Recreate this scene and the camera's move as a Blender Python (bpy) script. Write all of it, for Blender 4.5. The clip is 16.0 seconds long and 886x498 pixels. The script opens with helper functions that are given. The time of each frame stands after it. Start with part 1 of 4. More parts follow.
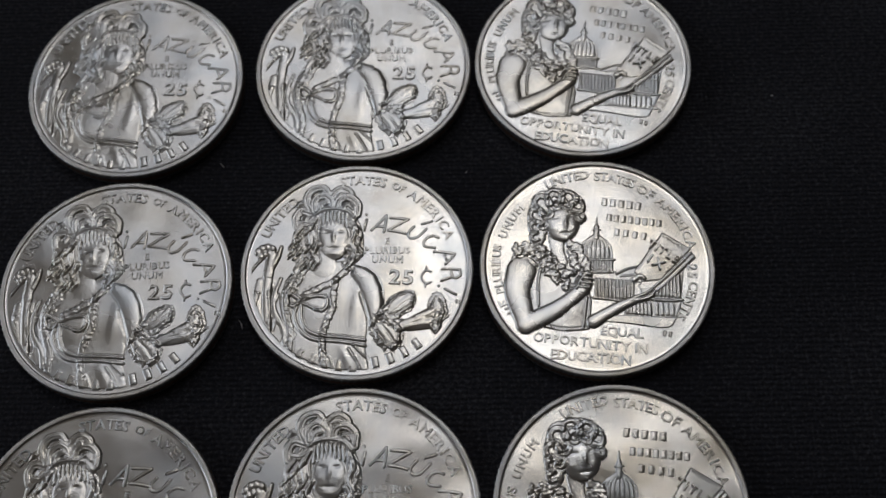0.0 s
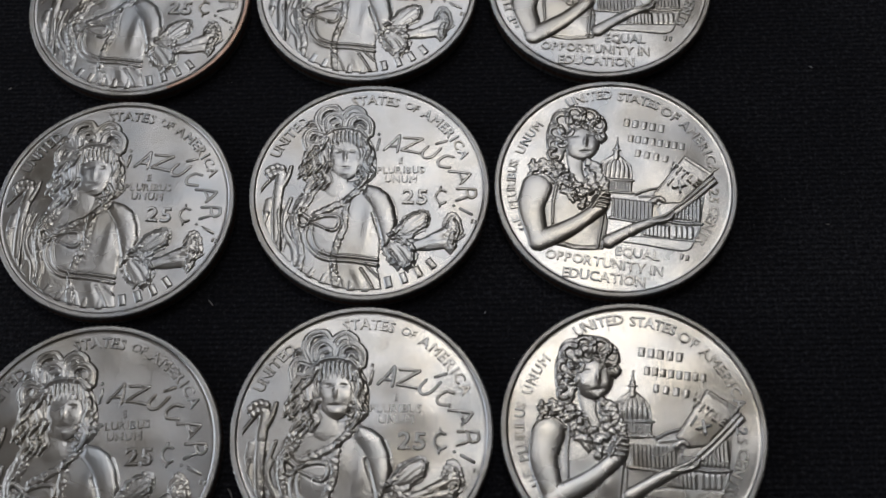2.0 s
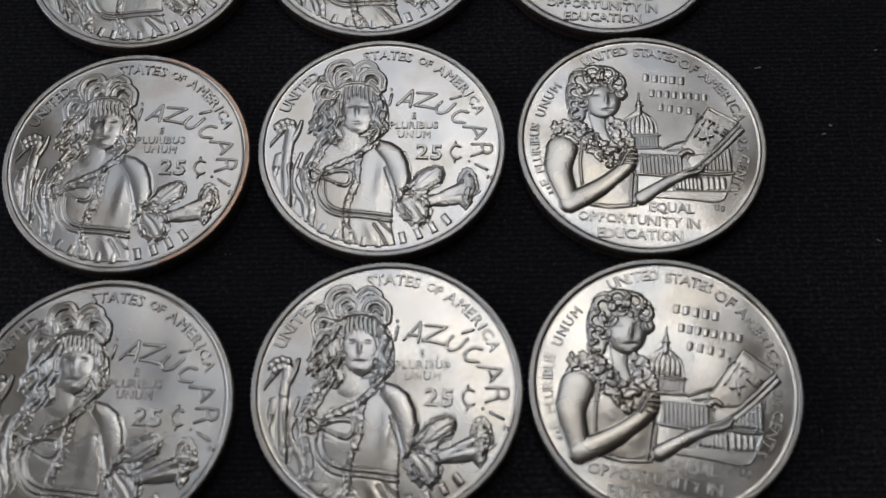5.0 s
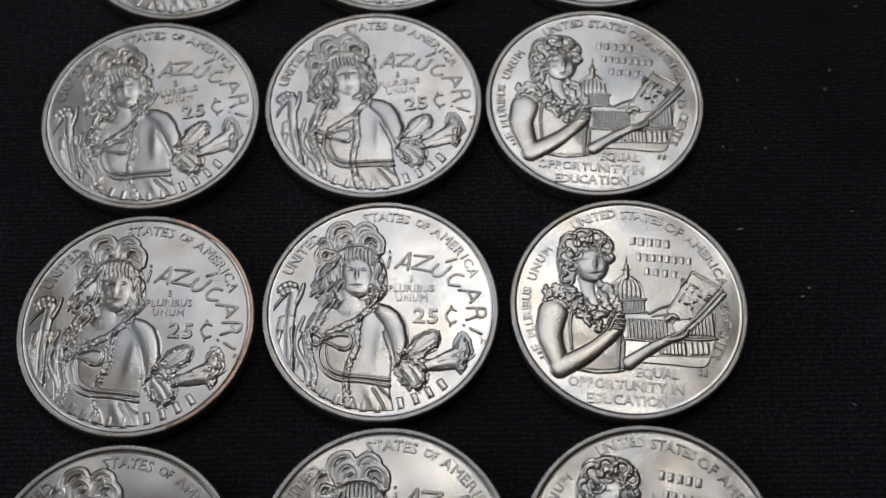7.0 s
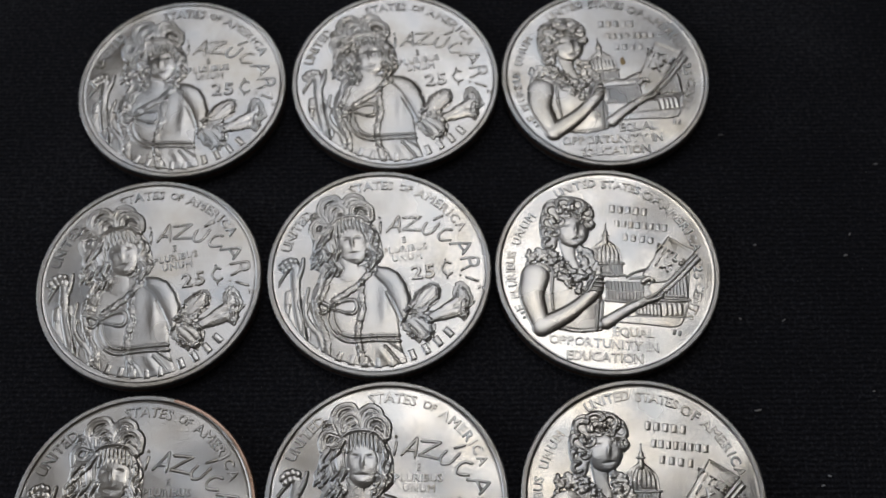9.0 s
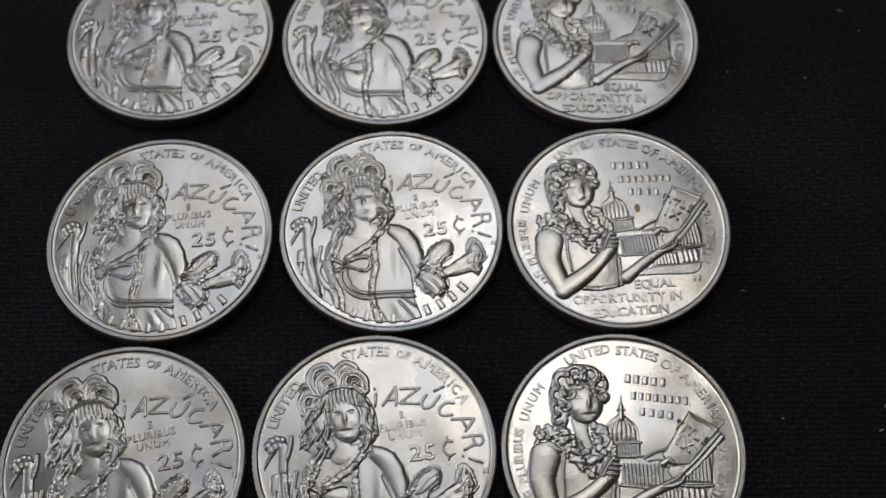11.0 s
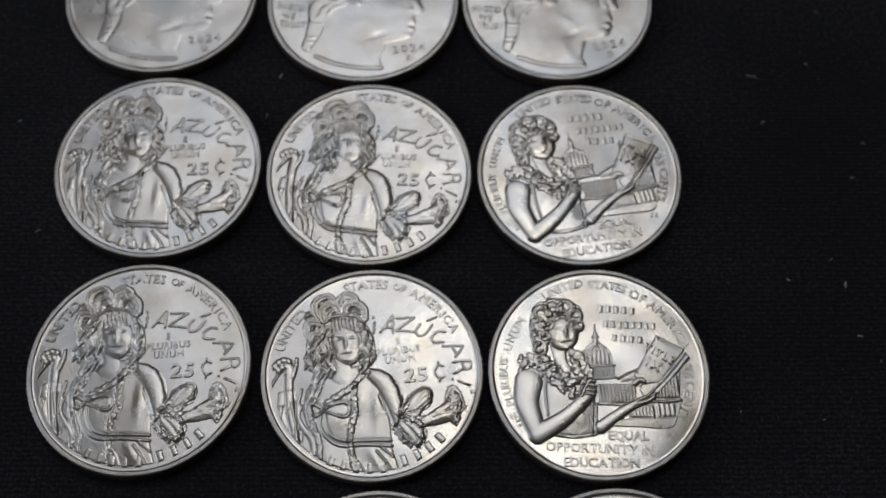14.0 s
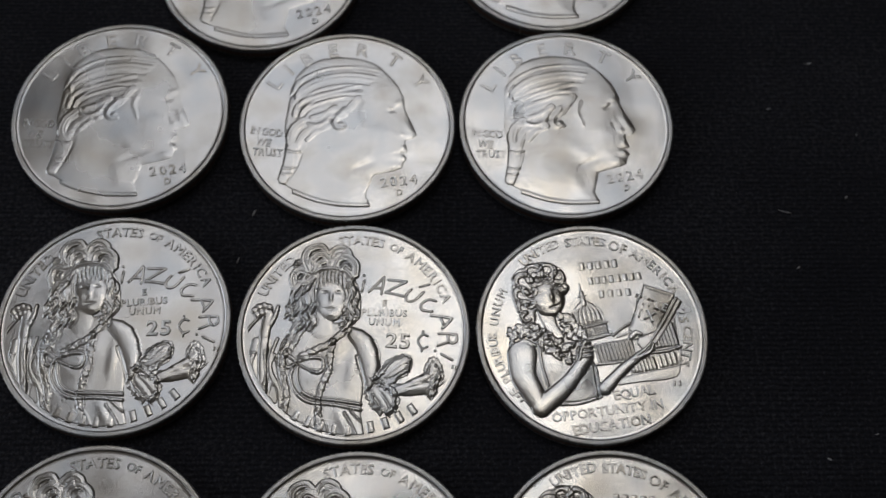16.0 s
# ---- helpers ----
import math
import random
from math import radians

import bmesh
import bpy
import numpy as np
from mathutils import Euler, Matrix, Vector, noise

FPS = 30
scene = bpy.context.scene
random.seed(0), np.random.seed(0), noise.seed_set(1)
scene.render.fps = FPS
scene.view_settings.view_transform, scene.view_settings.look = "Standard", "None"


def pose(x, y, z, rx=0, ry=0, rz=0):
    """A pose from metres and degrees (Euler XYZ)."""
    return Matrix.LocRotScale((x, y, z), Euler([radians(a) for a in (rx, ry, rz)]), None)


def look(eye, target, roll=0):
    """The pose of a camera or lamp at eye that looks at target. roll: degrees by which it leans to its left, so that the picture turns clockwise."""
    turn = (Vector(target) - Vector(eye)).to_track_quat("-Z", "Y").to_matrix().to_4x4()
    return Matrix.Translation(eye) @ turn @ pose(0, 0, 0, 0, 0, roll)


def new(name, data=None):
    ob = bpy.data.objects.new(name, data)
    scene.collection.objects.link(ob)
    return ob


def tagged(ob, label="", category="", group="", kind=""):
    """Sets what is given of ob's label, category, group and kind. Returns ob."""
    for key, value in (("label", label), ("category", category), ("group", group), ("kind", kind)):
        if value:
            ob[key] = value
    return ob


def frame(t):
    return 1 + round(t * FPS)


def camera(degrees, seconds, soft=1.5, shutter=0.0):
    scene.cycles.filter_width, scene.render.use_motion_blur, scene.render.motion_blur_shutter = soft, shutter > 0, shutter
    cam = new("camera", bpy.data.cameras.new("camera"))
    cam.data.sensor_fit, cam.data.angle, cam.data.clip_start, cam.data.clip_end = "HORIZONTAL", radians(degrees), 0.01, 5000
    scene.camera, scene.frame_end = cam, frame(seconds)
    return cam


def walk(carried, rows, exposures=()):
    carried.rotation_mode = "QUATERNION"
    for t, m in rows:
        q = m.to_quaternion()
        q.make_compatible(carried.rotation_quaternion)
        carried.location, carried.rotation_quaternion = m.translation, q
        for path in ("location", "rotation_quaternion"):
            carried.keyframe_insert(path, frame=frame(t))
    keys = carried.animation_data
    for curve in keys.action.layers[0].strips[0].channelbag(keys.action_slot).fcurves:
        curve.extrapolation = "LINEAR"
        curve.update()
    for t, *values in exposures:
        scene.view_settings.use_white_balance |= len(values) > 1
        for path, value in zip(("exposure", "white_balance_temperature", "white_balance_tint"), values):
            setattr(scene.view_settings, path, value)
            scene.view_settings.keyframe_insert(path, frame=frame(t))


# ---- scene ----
cam = camera(43.43, 16.0, soft=1.5)
walk(cam, [
    (0.0, pose(0.01408, -0.11931, 0.10792, 23.907, 1.620, -0.225)),
    (0.5, pose(0.01410, -0.11417, 0.10644, 24.044, 1.555, -0.162)),
    (1.0, pose(0.01227, -0.10857, 0.10248, 23.825, 1.584, -0.116)),
    (1.5, pose(0.01196, -0.10233, 0.10171, 23.512, 1.625, -0.038)),
    (2.0, pose(0.01278, -0.10001, 0.10165, 23.648, 1.717, 0.006)),
    (2.5, pose(0.01208, -0.09787, 0.10202, 23.592, 1.590, -0.076)),
    (3.0, pose(0.01224, -0.09466, 0.10015, 23.937, 1.851, 0.034)),
    (3.2, pose(0.01010, -0.09459, 0.09905, 24.312, 1.170, -0.203)),
    (5.3, pose(0.00832, -0.07654, 0.09688, 24.114, 0.906, -0.183)),
    (5.5, pose(0.00758, -0.07568, 0.09858, 24.172, 0.744, -0.304)),
    (6.0, pose(0.00736, -0.07404, 0.10416, 24.741, 0.659, -0.165)),
    (6.5, pose(0.00881, -0.06978, 0.10607, 24.703, 0.621, -0.230)),
    (7.0, pose(0.00894, -0.06712, 0.10764, 24.782, 0.704, -0.232)),
    (7.5, pose(0.01109, -0.06375, 0.10760, 24.978, 1.264, -0.023)),
    (8.0, pose(0.00927, -0.06015, 0.10900, 24.841, 0.904, -0.106)),
    (8.5, pose(0.00805, -0.05479, 0.11237, 24.698, 0.426, -0.180)),
    (9.0, pose(0.00804, -0.04838, 0.11193, 24.749, 0.571, -0.117)),
    (9.2, pose(0.00758, -0.04718, 0.11259, 24.809, 0.258, -0.186)),
    (11.3, pose(0.00682, -0.02426, 0.10970, 25.077, 0.042, -0.364)),
    (11.5, pose(0.00712, -0.02127, 0.11022, 24.842, 0.204, -0.272)),
    (12.0, pose(0.00687, -0.01381, 0.11166, 24.696, 0.126, -0.328)),
    (12.5, pose(0.00676, -0.00284, 0.11362, 24.069, -0.232, -0.435)),
    (13.0, pose(0.00581, 0.00196, 0.11585, 24.109, -0.880, -0.589)),
    (13.5, pose(0.00652, 0.00697, 0.11678, 24.332, -0.750, -0.405)),
    (14.0, pose(0.00636, 0.01140, 0.11758, 24.540, -0.758, -0.364)),
    (14.5, pose(0.00645, 0.01648, 0.11740, 24.303, -0.843, -0.410)),
    (15.0, pose(0.00594, 0.02329, 0.11524, 23.952, -0.827, -0.434)),
    (15.5, pose(0.00789, 0.02943, 0.11294, 23.797, -0.573, -0.328)),
    (16.0, pose(0.00683, 0.03585, 0.11132, 23.569, -0.933, -0.406)),
], [(0.0, -0.02), (3.0, -0.04), (8.0, 0.08), (12.5, 0.04), (16.0, -0.14)])
cam.data.dof.use_dof = True
cam.data.dof.focus_distance = 0.1125
cam.data.dof.aperture_fstop = 27.0

# ---- world and light ----
world = bpy.data.worlds.new("world")
scene.world = world
world.use_nodes = True
wnt = world.node_tree
sky = wnt.nodes.new("ShaderNodeTexSky")
sky.sky_type = 'NISHITA'
sky.sun_disc = False
sky.sun_elevation = radians(35)
sky.sun_rotation = radians(150)
wnt.links.new(sky.outputs[0], wnt.nodes["Background"].inputs[0])
wnt.nodes["Background"].inputs[1].default_value = 0.1


def lamp(name, m, size, size_y, watts, colour):
    data = bpy.data.lights.new(name, 'AREA')
    data.shape, data.size, data.size_y, data.energy, data.color = 'RECTANGLE', size, size_y, watts, colour
    ob = new(name, data)
    ob.matrix_world = m
    return ob


# unseen overhead fill added before the table, and one warm lamp on the ceiling
FILL_OPENING = (-0.60, 0.46, 0.37, 1.60)
overhead_fill = lamp("overhead_fill", pose((FILL_OPENING[0] + FILL_OPENING[1]) / 2, (FILL_OPENING[2] + FILL_OPENING[3]) / 2, 1.70), FILL_OPENING[1] - FILL_OPENING[0], FILL_OPENING[3] - FILL_OPENING[2], 3.1, (1.0, 0.960, 0.912))
# added side fill from the west; lifts the cloth and the relief's slopes
side_fill = lamp("side_fill", look((-1.62, 0.2, 0.8), (0.0, 0.2, 0.8)), 1.36, 1.06, 4.0, (1.0, 0.965, 0.93))
ceiling_lamp = lamp("ceiling_lamp", pose(0.17, 0.56, 1.63), 0.38, 0.36, 0.85, (1.0, 0.935, 0.83))


# ---- materials ----
def material(name):
    m = bpy.data.materials.new(name)
    m.use_nodes = True
    nt = m.node_tree
    return m, nt, nt.nodes["Principled BSDF"]


def node(nt, kind, **values):
    n = nt.nodes.new(kind)
    for k, v in values.items():
        n.inputs[k].default_value = v
    return n


def ramp(nt, fac, stops):
    r = nt.nodes.new("ShaderNodeValToRGB")
    e = r.color_ramp.elements
    while len(e) < len(stops):
        e.new(0.5)
    for el, (p, c) in zip(e, stops):
        el.position, el.color = p, (*c, 1)
    nt.links.new(fac, r.inputs[0])
    return r.outputs[0]


def coords(nt):
    return nt.nodes.new("ShaderNodeTexCoord").outputs["Object"]


def coin_metal(name, tint, rough, grit=0.26, flow=0.0, nicks=0.25):
    """Cupronickel as struck: bright, with fine flow lines, hairlines, small nicks and a faint tone."""
    m, nt, b = material(name)
    co = coords(nt)
    info = nt.nodes.new("ShaderNodeObjectInfo")
    shift = nt.nodes.new("ShaderNodeVectorMath")
    shift.operation = 'MULTIPLY_ADD'
    comb = nt.nodes.new("ShaderNodeCombineXYZ")
    for i in range(3):
        nt.links.new(info.outputs["Random"], comb.inputs[i])
    nt.links.new(comb.outputs[0], shift.inputs[0])
    shift.inputs[1].default_value = (0.31, 0.17, 0.23)
    nt.links.new(co, shift.inputs[2])
    p = shift.outputs[0]
    tone = node(nt, "ShaderNodeTexNoise", Scale=160.0, Detail=3.0)
    grain = node(nt, "ShaderNodeTexNoise", Scale=11000.0, Detail=2.0)
    scratch_map = nt.nodes.new("ShaderNodeMapping")
    scratch_map.inputs["Rotation"].default_value = (0, 0, 0.9)
    scratch_map.inputs["Scale"].default_value = (3500.0, 160.0, 1.0)
    scratch = node(nt, "ShaderNodeTexNoise", Scale=1.0, Detail=2.0)
    for n in (tone, grain):
        nt.links.new(p, n.inputs["Vector"])
    nt.links.new(p, scratch_map.inputs["Vector"])
    nt.links.new(scratch_map.outputs[0], scratch.inputs["Vector"])
    dark = tuple(c * k for c, k in zip(tint, (0.80, 0.765, 0.70)))
    cool = tuple(c * k for c, k in zip(tint, (0.90, 0.95, 1.01)))
    nt.links.new(ramp(nt, tone.outputs[0], [(0.3, dark), (0.52, tint), (0.72, cool)]), b.inputs["Base Color"])
    b.inputs["Metallic"].default_value = 1.0
    b.inputs["Specular Tint"].default_value = (1, 0.99, 0.97, 1)
    rr = nt.nodes.new("ShaderNodeMapRange")
    rr.inputs["From Min"].default_value, rr.inputs["From Max"].default_value = 0.3, 0.7
    rr.inputs["To Min"].default_value, rr.inputs["To Max"].default_value = rough - 0.05, rough + 0.06
    nt.links.new(tone.outputs[0], rr.inputs["Value"])
    own = nt.nodes.new("ShaderNodeMath")
    own.operation = 'MULTIPLY_ADD'
    own.inputs[1].default_value = 0.07
    nt.links.new(info.outputs["Random"], own.inputs[0])
    nt.links.new(rr.outputs[0], own.inputs[2])
    nt.links.new(own.outputs[0], b.inputs["Roughness"])
    bump = node(nt, "ShaderNodeBump", Strength=grit, Distance=0.00003)
    nt.links.new(grain.outputs[0], bump.inputs["Height"])
    bump2 = node(nt, "ShaderNodeBump", Strength=0.06, Distance=0.00003)
    nt.links.new(scratch.outputs[0], bump2.inputs["Height"])
    nt.links.new(bump.outputs[0], bump2.inputs["Normal"])
    # bag marks: sparse short nicks
    nick_map = nt.nodes.new("ShaderNodeMapping")
    nick_map.inputs["Rotation"].default_value = (0, 0, 2.2)
    nick_map.inputs["Scale"].default_value = (2600.0, 700.0, 1.0)
    nick = node(nt, "ShaderNodeTexNoise", Scale=1.0, Detail=1.0)
    nt.links.new(p, nick_map.inputs["Vector"])
    nt.links.new(nick_map.outputs[0], nick.inputs["Vector"])
    cut = nt.nodes.new("ShaderNodeMapRange")
    cut.inputs["From Min"].default_value, cut.inputs["From Max"].default_value = 0.72, 0.78
    nt.links.new(nick.outputs[0], cut.inputs["Value"])
    bump_n = node(nt, "ShaderNodeBump", Strength=nicks, Distance=-0.00003)
    nt.links.new(cut.outputs[0], bump_n.inputs["Height"])
    nt.links.new(bump2.outputs[0], bump_n.inputs["Normal"])
    swim = node(nt, "ShaderNodeTexNoise", Scale=120.0, Detail=1.0)
    nt.links.new(p, swim.inputs["Vector"])
    bump3 = node(nt, "ShaderNodeBump", Strength=1.0, Distance=0.00032)
    nt.links.new(swim.outputs[0], bump3.inputs["Height"])
    nt.links.new(bump_n.outputs[0], bump3.inputs["Normal"])
    nt.links.new(bump3.outputs[0], b.inputs["Normal"])
    if flow:
        # radial flow of the struck metal, which fans out the highlights
        tan = nt.nodes.new("ShaderNodeTangent")
        tan.direction_type, tan.axis = 'RADIAL', 'Z'
        b.inputs["Anisotropic"].default_value = flow
        nt.links.new(tan.outputs[0], b.inputs["Tangent"])
    return m


METAL = coin_metal("cupronickel", (0.765, 0.752, 0.730), 0.18, flow=0.6)
RELIEF = coin_metal("cupronickel_relief", (0.775, 0.763, 0.742), 0.22, 0.36)


def edge_metal():
    """The reeded side: cupronickel faces over a copper core that shows as a thin red band."""
    m, nt, b = material("clad_edge")
    co = coords(nt)
    sep = nt.nodes.new("ShaderNodeSeparateXYZ")
    nt.links.new(co, sep.inputs[0])
    wob = node(nt, "ShaderNodeTexNoise", Scale=900.0, Detail=2.0)
    nt.links.new(co, wob.inputs["Vector"])
    mix = nt.nodes.new("ShaderNodeMath")
    mix.operation = 'MULTIPLY_ADD'
    mix.inputs[1].default_value = 0.0004
    nt.links.new(wob.outputs[0], mix.inputs[0])
    nt.links.new(sep.outputs["Z"], mix.inputs[2])
    rng = nt.nodes.new("ShaderNodeMapRange")
    rng.inputs["From Min"].default_value, rng.inputs["From Max"].default_value = 0.0002, 0.00195
    nt.links.new(mix.outputs[0], rng.inputs["Value"])
    nk, cu = (0.58, 0.565, 0.545), (0.52, 0.34, 0.26)
    nt.links.new(ramp(nt, rng.outputs[0], [(0.0, nk), (0.22, nk), (0.34, cu), (0.56, cu), (0.66, nk)]), b.inputs["Base Color"])
    b.inputs["Metallic"].default_value = 1.0
    b.inputs["Roughness"].default_value = 0.42
    return m


EDGE = edge_metal()
TONE = coin_metal("copper_toned_rim", (0.72, 0.50, 0.40), 0.3)
WORN = coin_metal("worn_rim", (0.78, 0.77, 0.755), 0.33, 1.0, nicks=1.0)
STAIN = coin_metal("brown_stain", (0.42, 0.31, 0.17), 0.36)


def cloth_material():
    m, nt, b = material("black_canvas")
    co = coords(nt)
    tone = node(nt, "ShaderNodeTexNoise", Scale=45.0, Detail=4.0)
    nt.links.new(co, tone.inputs["Vector"])
    spun = node(nt, "ShaderNodeTexNoise", Scale=2200.0, Detail=4.0, Roughness=0.7)
    nt.links.new(co, spun.inputs["Vector"])
    blend = nt.nodes.new("ShaderNodeMath")
    blend.operation = 'MULTIPLY_ADD'
    blend.inputs[1].default_value = 0.35
    nt.links.new(tone.outputs[0], blend.inputs[0])
    nt.links.new(spun.outputs[0], blend.inputs[2])
    nt.links.new(ramp(nt, blend.outputs[0], [(0.45, (0.0155, 0.0162, 0.0205)), (0.68, (0.0235, 0.0245, 0.0310)), (0.95, (0.080, 0.0815, 0.094))]), b.inputs["Base Color"])
    fuzz = node(nt, "ShaderNodeTexNoise", Scale=5000.0, Detail=3.0)
    nt.links.new(co, fuzz.inputs["Vector"])
    warp = nt.nodes.new("ShaderNodeTexWave")
    warp.wave_type, warp.bands_direction = 'BANDS', 'X'
    weft = nt.nodes.new("ShaderNodeTexWave")
    weft.wave_type, weft.bands_direction = 'BANDS', 'Y'
    for w, s in ((warp, 690.0), (weft, 571.0)):
        w.inputs["Scale"].default_value = s
        w.inputs["Distortion"].default_value = 3.2
        w.inputs["Detail"].default_value = 3.0
        w.inputs["Detail Scale"].default_value = 1.2
        nt.links.new(co, w.inputs["Vector"])
    half = nt.nodes.new("ShaderNodeMath")
    half.operation = 'MULTIPLY_ADD'
    half.inputs[1].default_value = half.inputs[2].default_value = 0.5
    nt.links.new(warp.outputs["Fac"], half.inputs[0])
    weave = nt.nodes.new("ShaderNodeMath")
    weave.operation = 'MULTIPLY'
    nt.links.new(half.outputs[0], weave.inputs[0])
    nt.links.new(weft.outputs["Fac"], weave.inputs[1])
    bump = node(nt, "ShaderNodeBump", Strength=1.0, Distance=0.00016)
    nt.links.new(weave.outputs[0], bump.inputs["Height"])
    bump2 = node(nt, "ShaderNodeBump", Strength=0.5, Distance=0.00008)
    nt.links.new(fuzz.outputs[0], bump2.inputs["Height"])
    nt.links.new(bump.outputs[0], bump2.inputs["Normal"])
    nt.links.new(bump2.outputs[0], b.inputs["Normal"])
    b.inputs["Roughness"].default_value = 0.9
    b.inputs["Specular IOR Level"].default_value = 0.15
    return m


def plaster(name, colour):
    m, nt, b = material(name)
    n = node(nt, "ShaderNodeTexNoise", Scale=3.0, Detail=6.0)
    nt.links.new(coords(nt), n.inputs["Vector"])
    nt.links.new(ramp(nt, n.outputs[0], [(0.3, tuple(c * 0.92 for c in colour)), (0.7, colour)]), b.inputs["Base Color"])
    b.inputs["Roughness"].default_value = 0.85
    return m


def lint_material():
    m, nt, b = material("lint")
    n = node(nt, "ShaderNodeTexNoise", Scale=4000.0, Detail=2.0)
    nt.links.new(coords(nt), n.inputs["Vector"])
    nt.links.new(ramp(nt, n.outputs[0], [(0.3, (0.38, 0.38, 0.40)), (0.7, (0.72, 0.72, 0.73))]), b.inputs["Base Color"])
    b.inputs["Roughness"].default_value = 0.9
    return m


LINT = lint_material()
CLOTH = cloth_material()
WALL = plaster("wall_paint", (0.30, 0.29, 0.28))
CEIL = plaster("ceiling_paint", (0.60, 0.58, 0.56))
FLOOR = plaster("floor_boards", (0.30, 0.22, 0.15))


# ---- mesh helpers ----
def mesh_of(name, verts, faces, mats, smooth=False):
    me = bpy.data.meshes.new(name)
    me.from_pydata(verts, [], faces)
    me.update()
    for mt in mats:
        me.materials.append(mt)
    if smooth:
        me.polygons.foreach_set("use_smooth", [True] * len(me.polygons))
    return me


def box_mesh(name, lo, hi, mat):
    bm = bmesh.new()
    bmesh.ops.create_cube(bm, size=1.0)
    for v in bm.verts:
        v.co = Vector([(a + b) / 2 + c * (b - a) for a, b, c in zip(lo, hi, v.co)])
    me = bpy.data.meshes.new(name)
    bm.to_mesh(me)
    bm.free()
    me.materials.append(mat)
    return me


def structure(name, lo, hi, mat, label, category):
    return tagged(new(name, box_mesh(name, lo, hi, mat)), label, category, kind="structure")


# ---- the room ----
def opened(name, lo, hi, a0, a1, b0, b1, mat, label, category):
    """A flat slab with one rectangular opening through it, between a0 and a1 along x and b0 and b1 along y."""
    bm = bmesh.new()
    (x0, y0, z0), (x1, y1, z1) = lo, hi
    for l, h in (((x0, y0, z0), (a0, y1, z1)), ((a1, y0, z0), (x1, y1, z1)), ((a0, y0, z0), (a1, b0, z1)), ((a0, b1, z0), (a1, y1, z1))):
        piece = box_mesh("piece", l, h, mat)
        bm.from_mesh(piece)
        bpy.data.meshes.remove(piece)
    me = bpy.data.meshes.new(name)
    bm.to_mesh(me)
    bm.free()
    me.materials.append(mat)
    return tagged(new(name, me), label, category, kind="structure")


def wall_with_opening(name, x0, x1, y0, y1, z0, z1, wy0, wy1, wz0, wz1, label):
    """A side wall along y with one opening through it."""
    bm = bmesh.new()
    for lo, hi in (((x0, y0, z0), (x1, wy0, z1)), ((x0, wy1, z0), (x1, y1, z1)), ((x0, wy0, z0), (x1, wy1, wz0)), ((x0, wy0, wz1), (x1, wy1, z1))):
        piece = box_mesh("piece", lo, hi, WALL)
        bm.from_mesh(piece)
        bpy.data.meshes.remove(piece)
    me = bpy.data.meshes.new(name)
    bm.to_mesh(me)
    bm.free()
    me.materials.append(WALL)
    return tagged(new(name, me), label, "wall", kind="structure")


structure("floor", (-1.6, -1.6, -0.80), (1.6, 1.9, -0.75), FLOOR, "brown wooden floor of the room", "floor")
# the ceiling's opening is added only to let the overhead fill through
opened("ceiling", (-1.6, -1.6, 1.65), (1.6, 1.9, 1.72), *FILL_OPENING, CEIL, "grey-beige ceiling with a roof window", "ceiling")
structure("wall_south", (-1.6, -1.66, -0.8), (1.6, -1.6, 1.72), WALL, "plain grey painted wall", "wall")
structure("wall_north", (-1.6, 1.9, -0.8), (1.6, 1.96, 1.72), WALL, "plain grey painted wall", "wall")
# unseen west wall, opened where the added side fill stands
wall_with_opening("wall_west", -1.66, -1.6, -1.66, 1.96, -0.8, 1.72, -0.5, 0.9, 0.25, 1.35, "plain grey painted wall with an opening added for the side fill light")
structure("wall_east", (1.6, -1.66, -0.8), (1.66, 1.96, 1.72), WALL, "plain grey painted wall", "wall")
table = structure("table_top", (-0.45, -0.45, -0.035), (0.45, 0.5, -0.0015), FLOOR, "wooden table top under the black cloth", "table")
for lx, ly in ((-0.42, -0.42), (0.36, -0.42), (-0.42, 0.41), (0.36, 0.41)):
    leg = new("leg", box_mesh("leg", (lx, ly, -0.75), (lx + 0.06, ly + 0.06, -0.035), FLOOR))
    leg.parent = table

# ---- the cloth ----
tagged(new("black_cloth", box_mesh("black_cloth", (-0.44, -0.44, -0.0014), (0.44, 0.49, 0.0), CLOTH)), "plain black woven cloth spread on the table", "cloth")

# ---- coins ----
R, THICK, RIM, FIELD = 0.01213, 0.00175, 0.00062, 0.00162
DISH = 0.00006
TEETH = 119


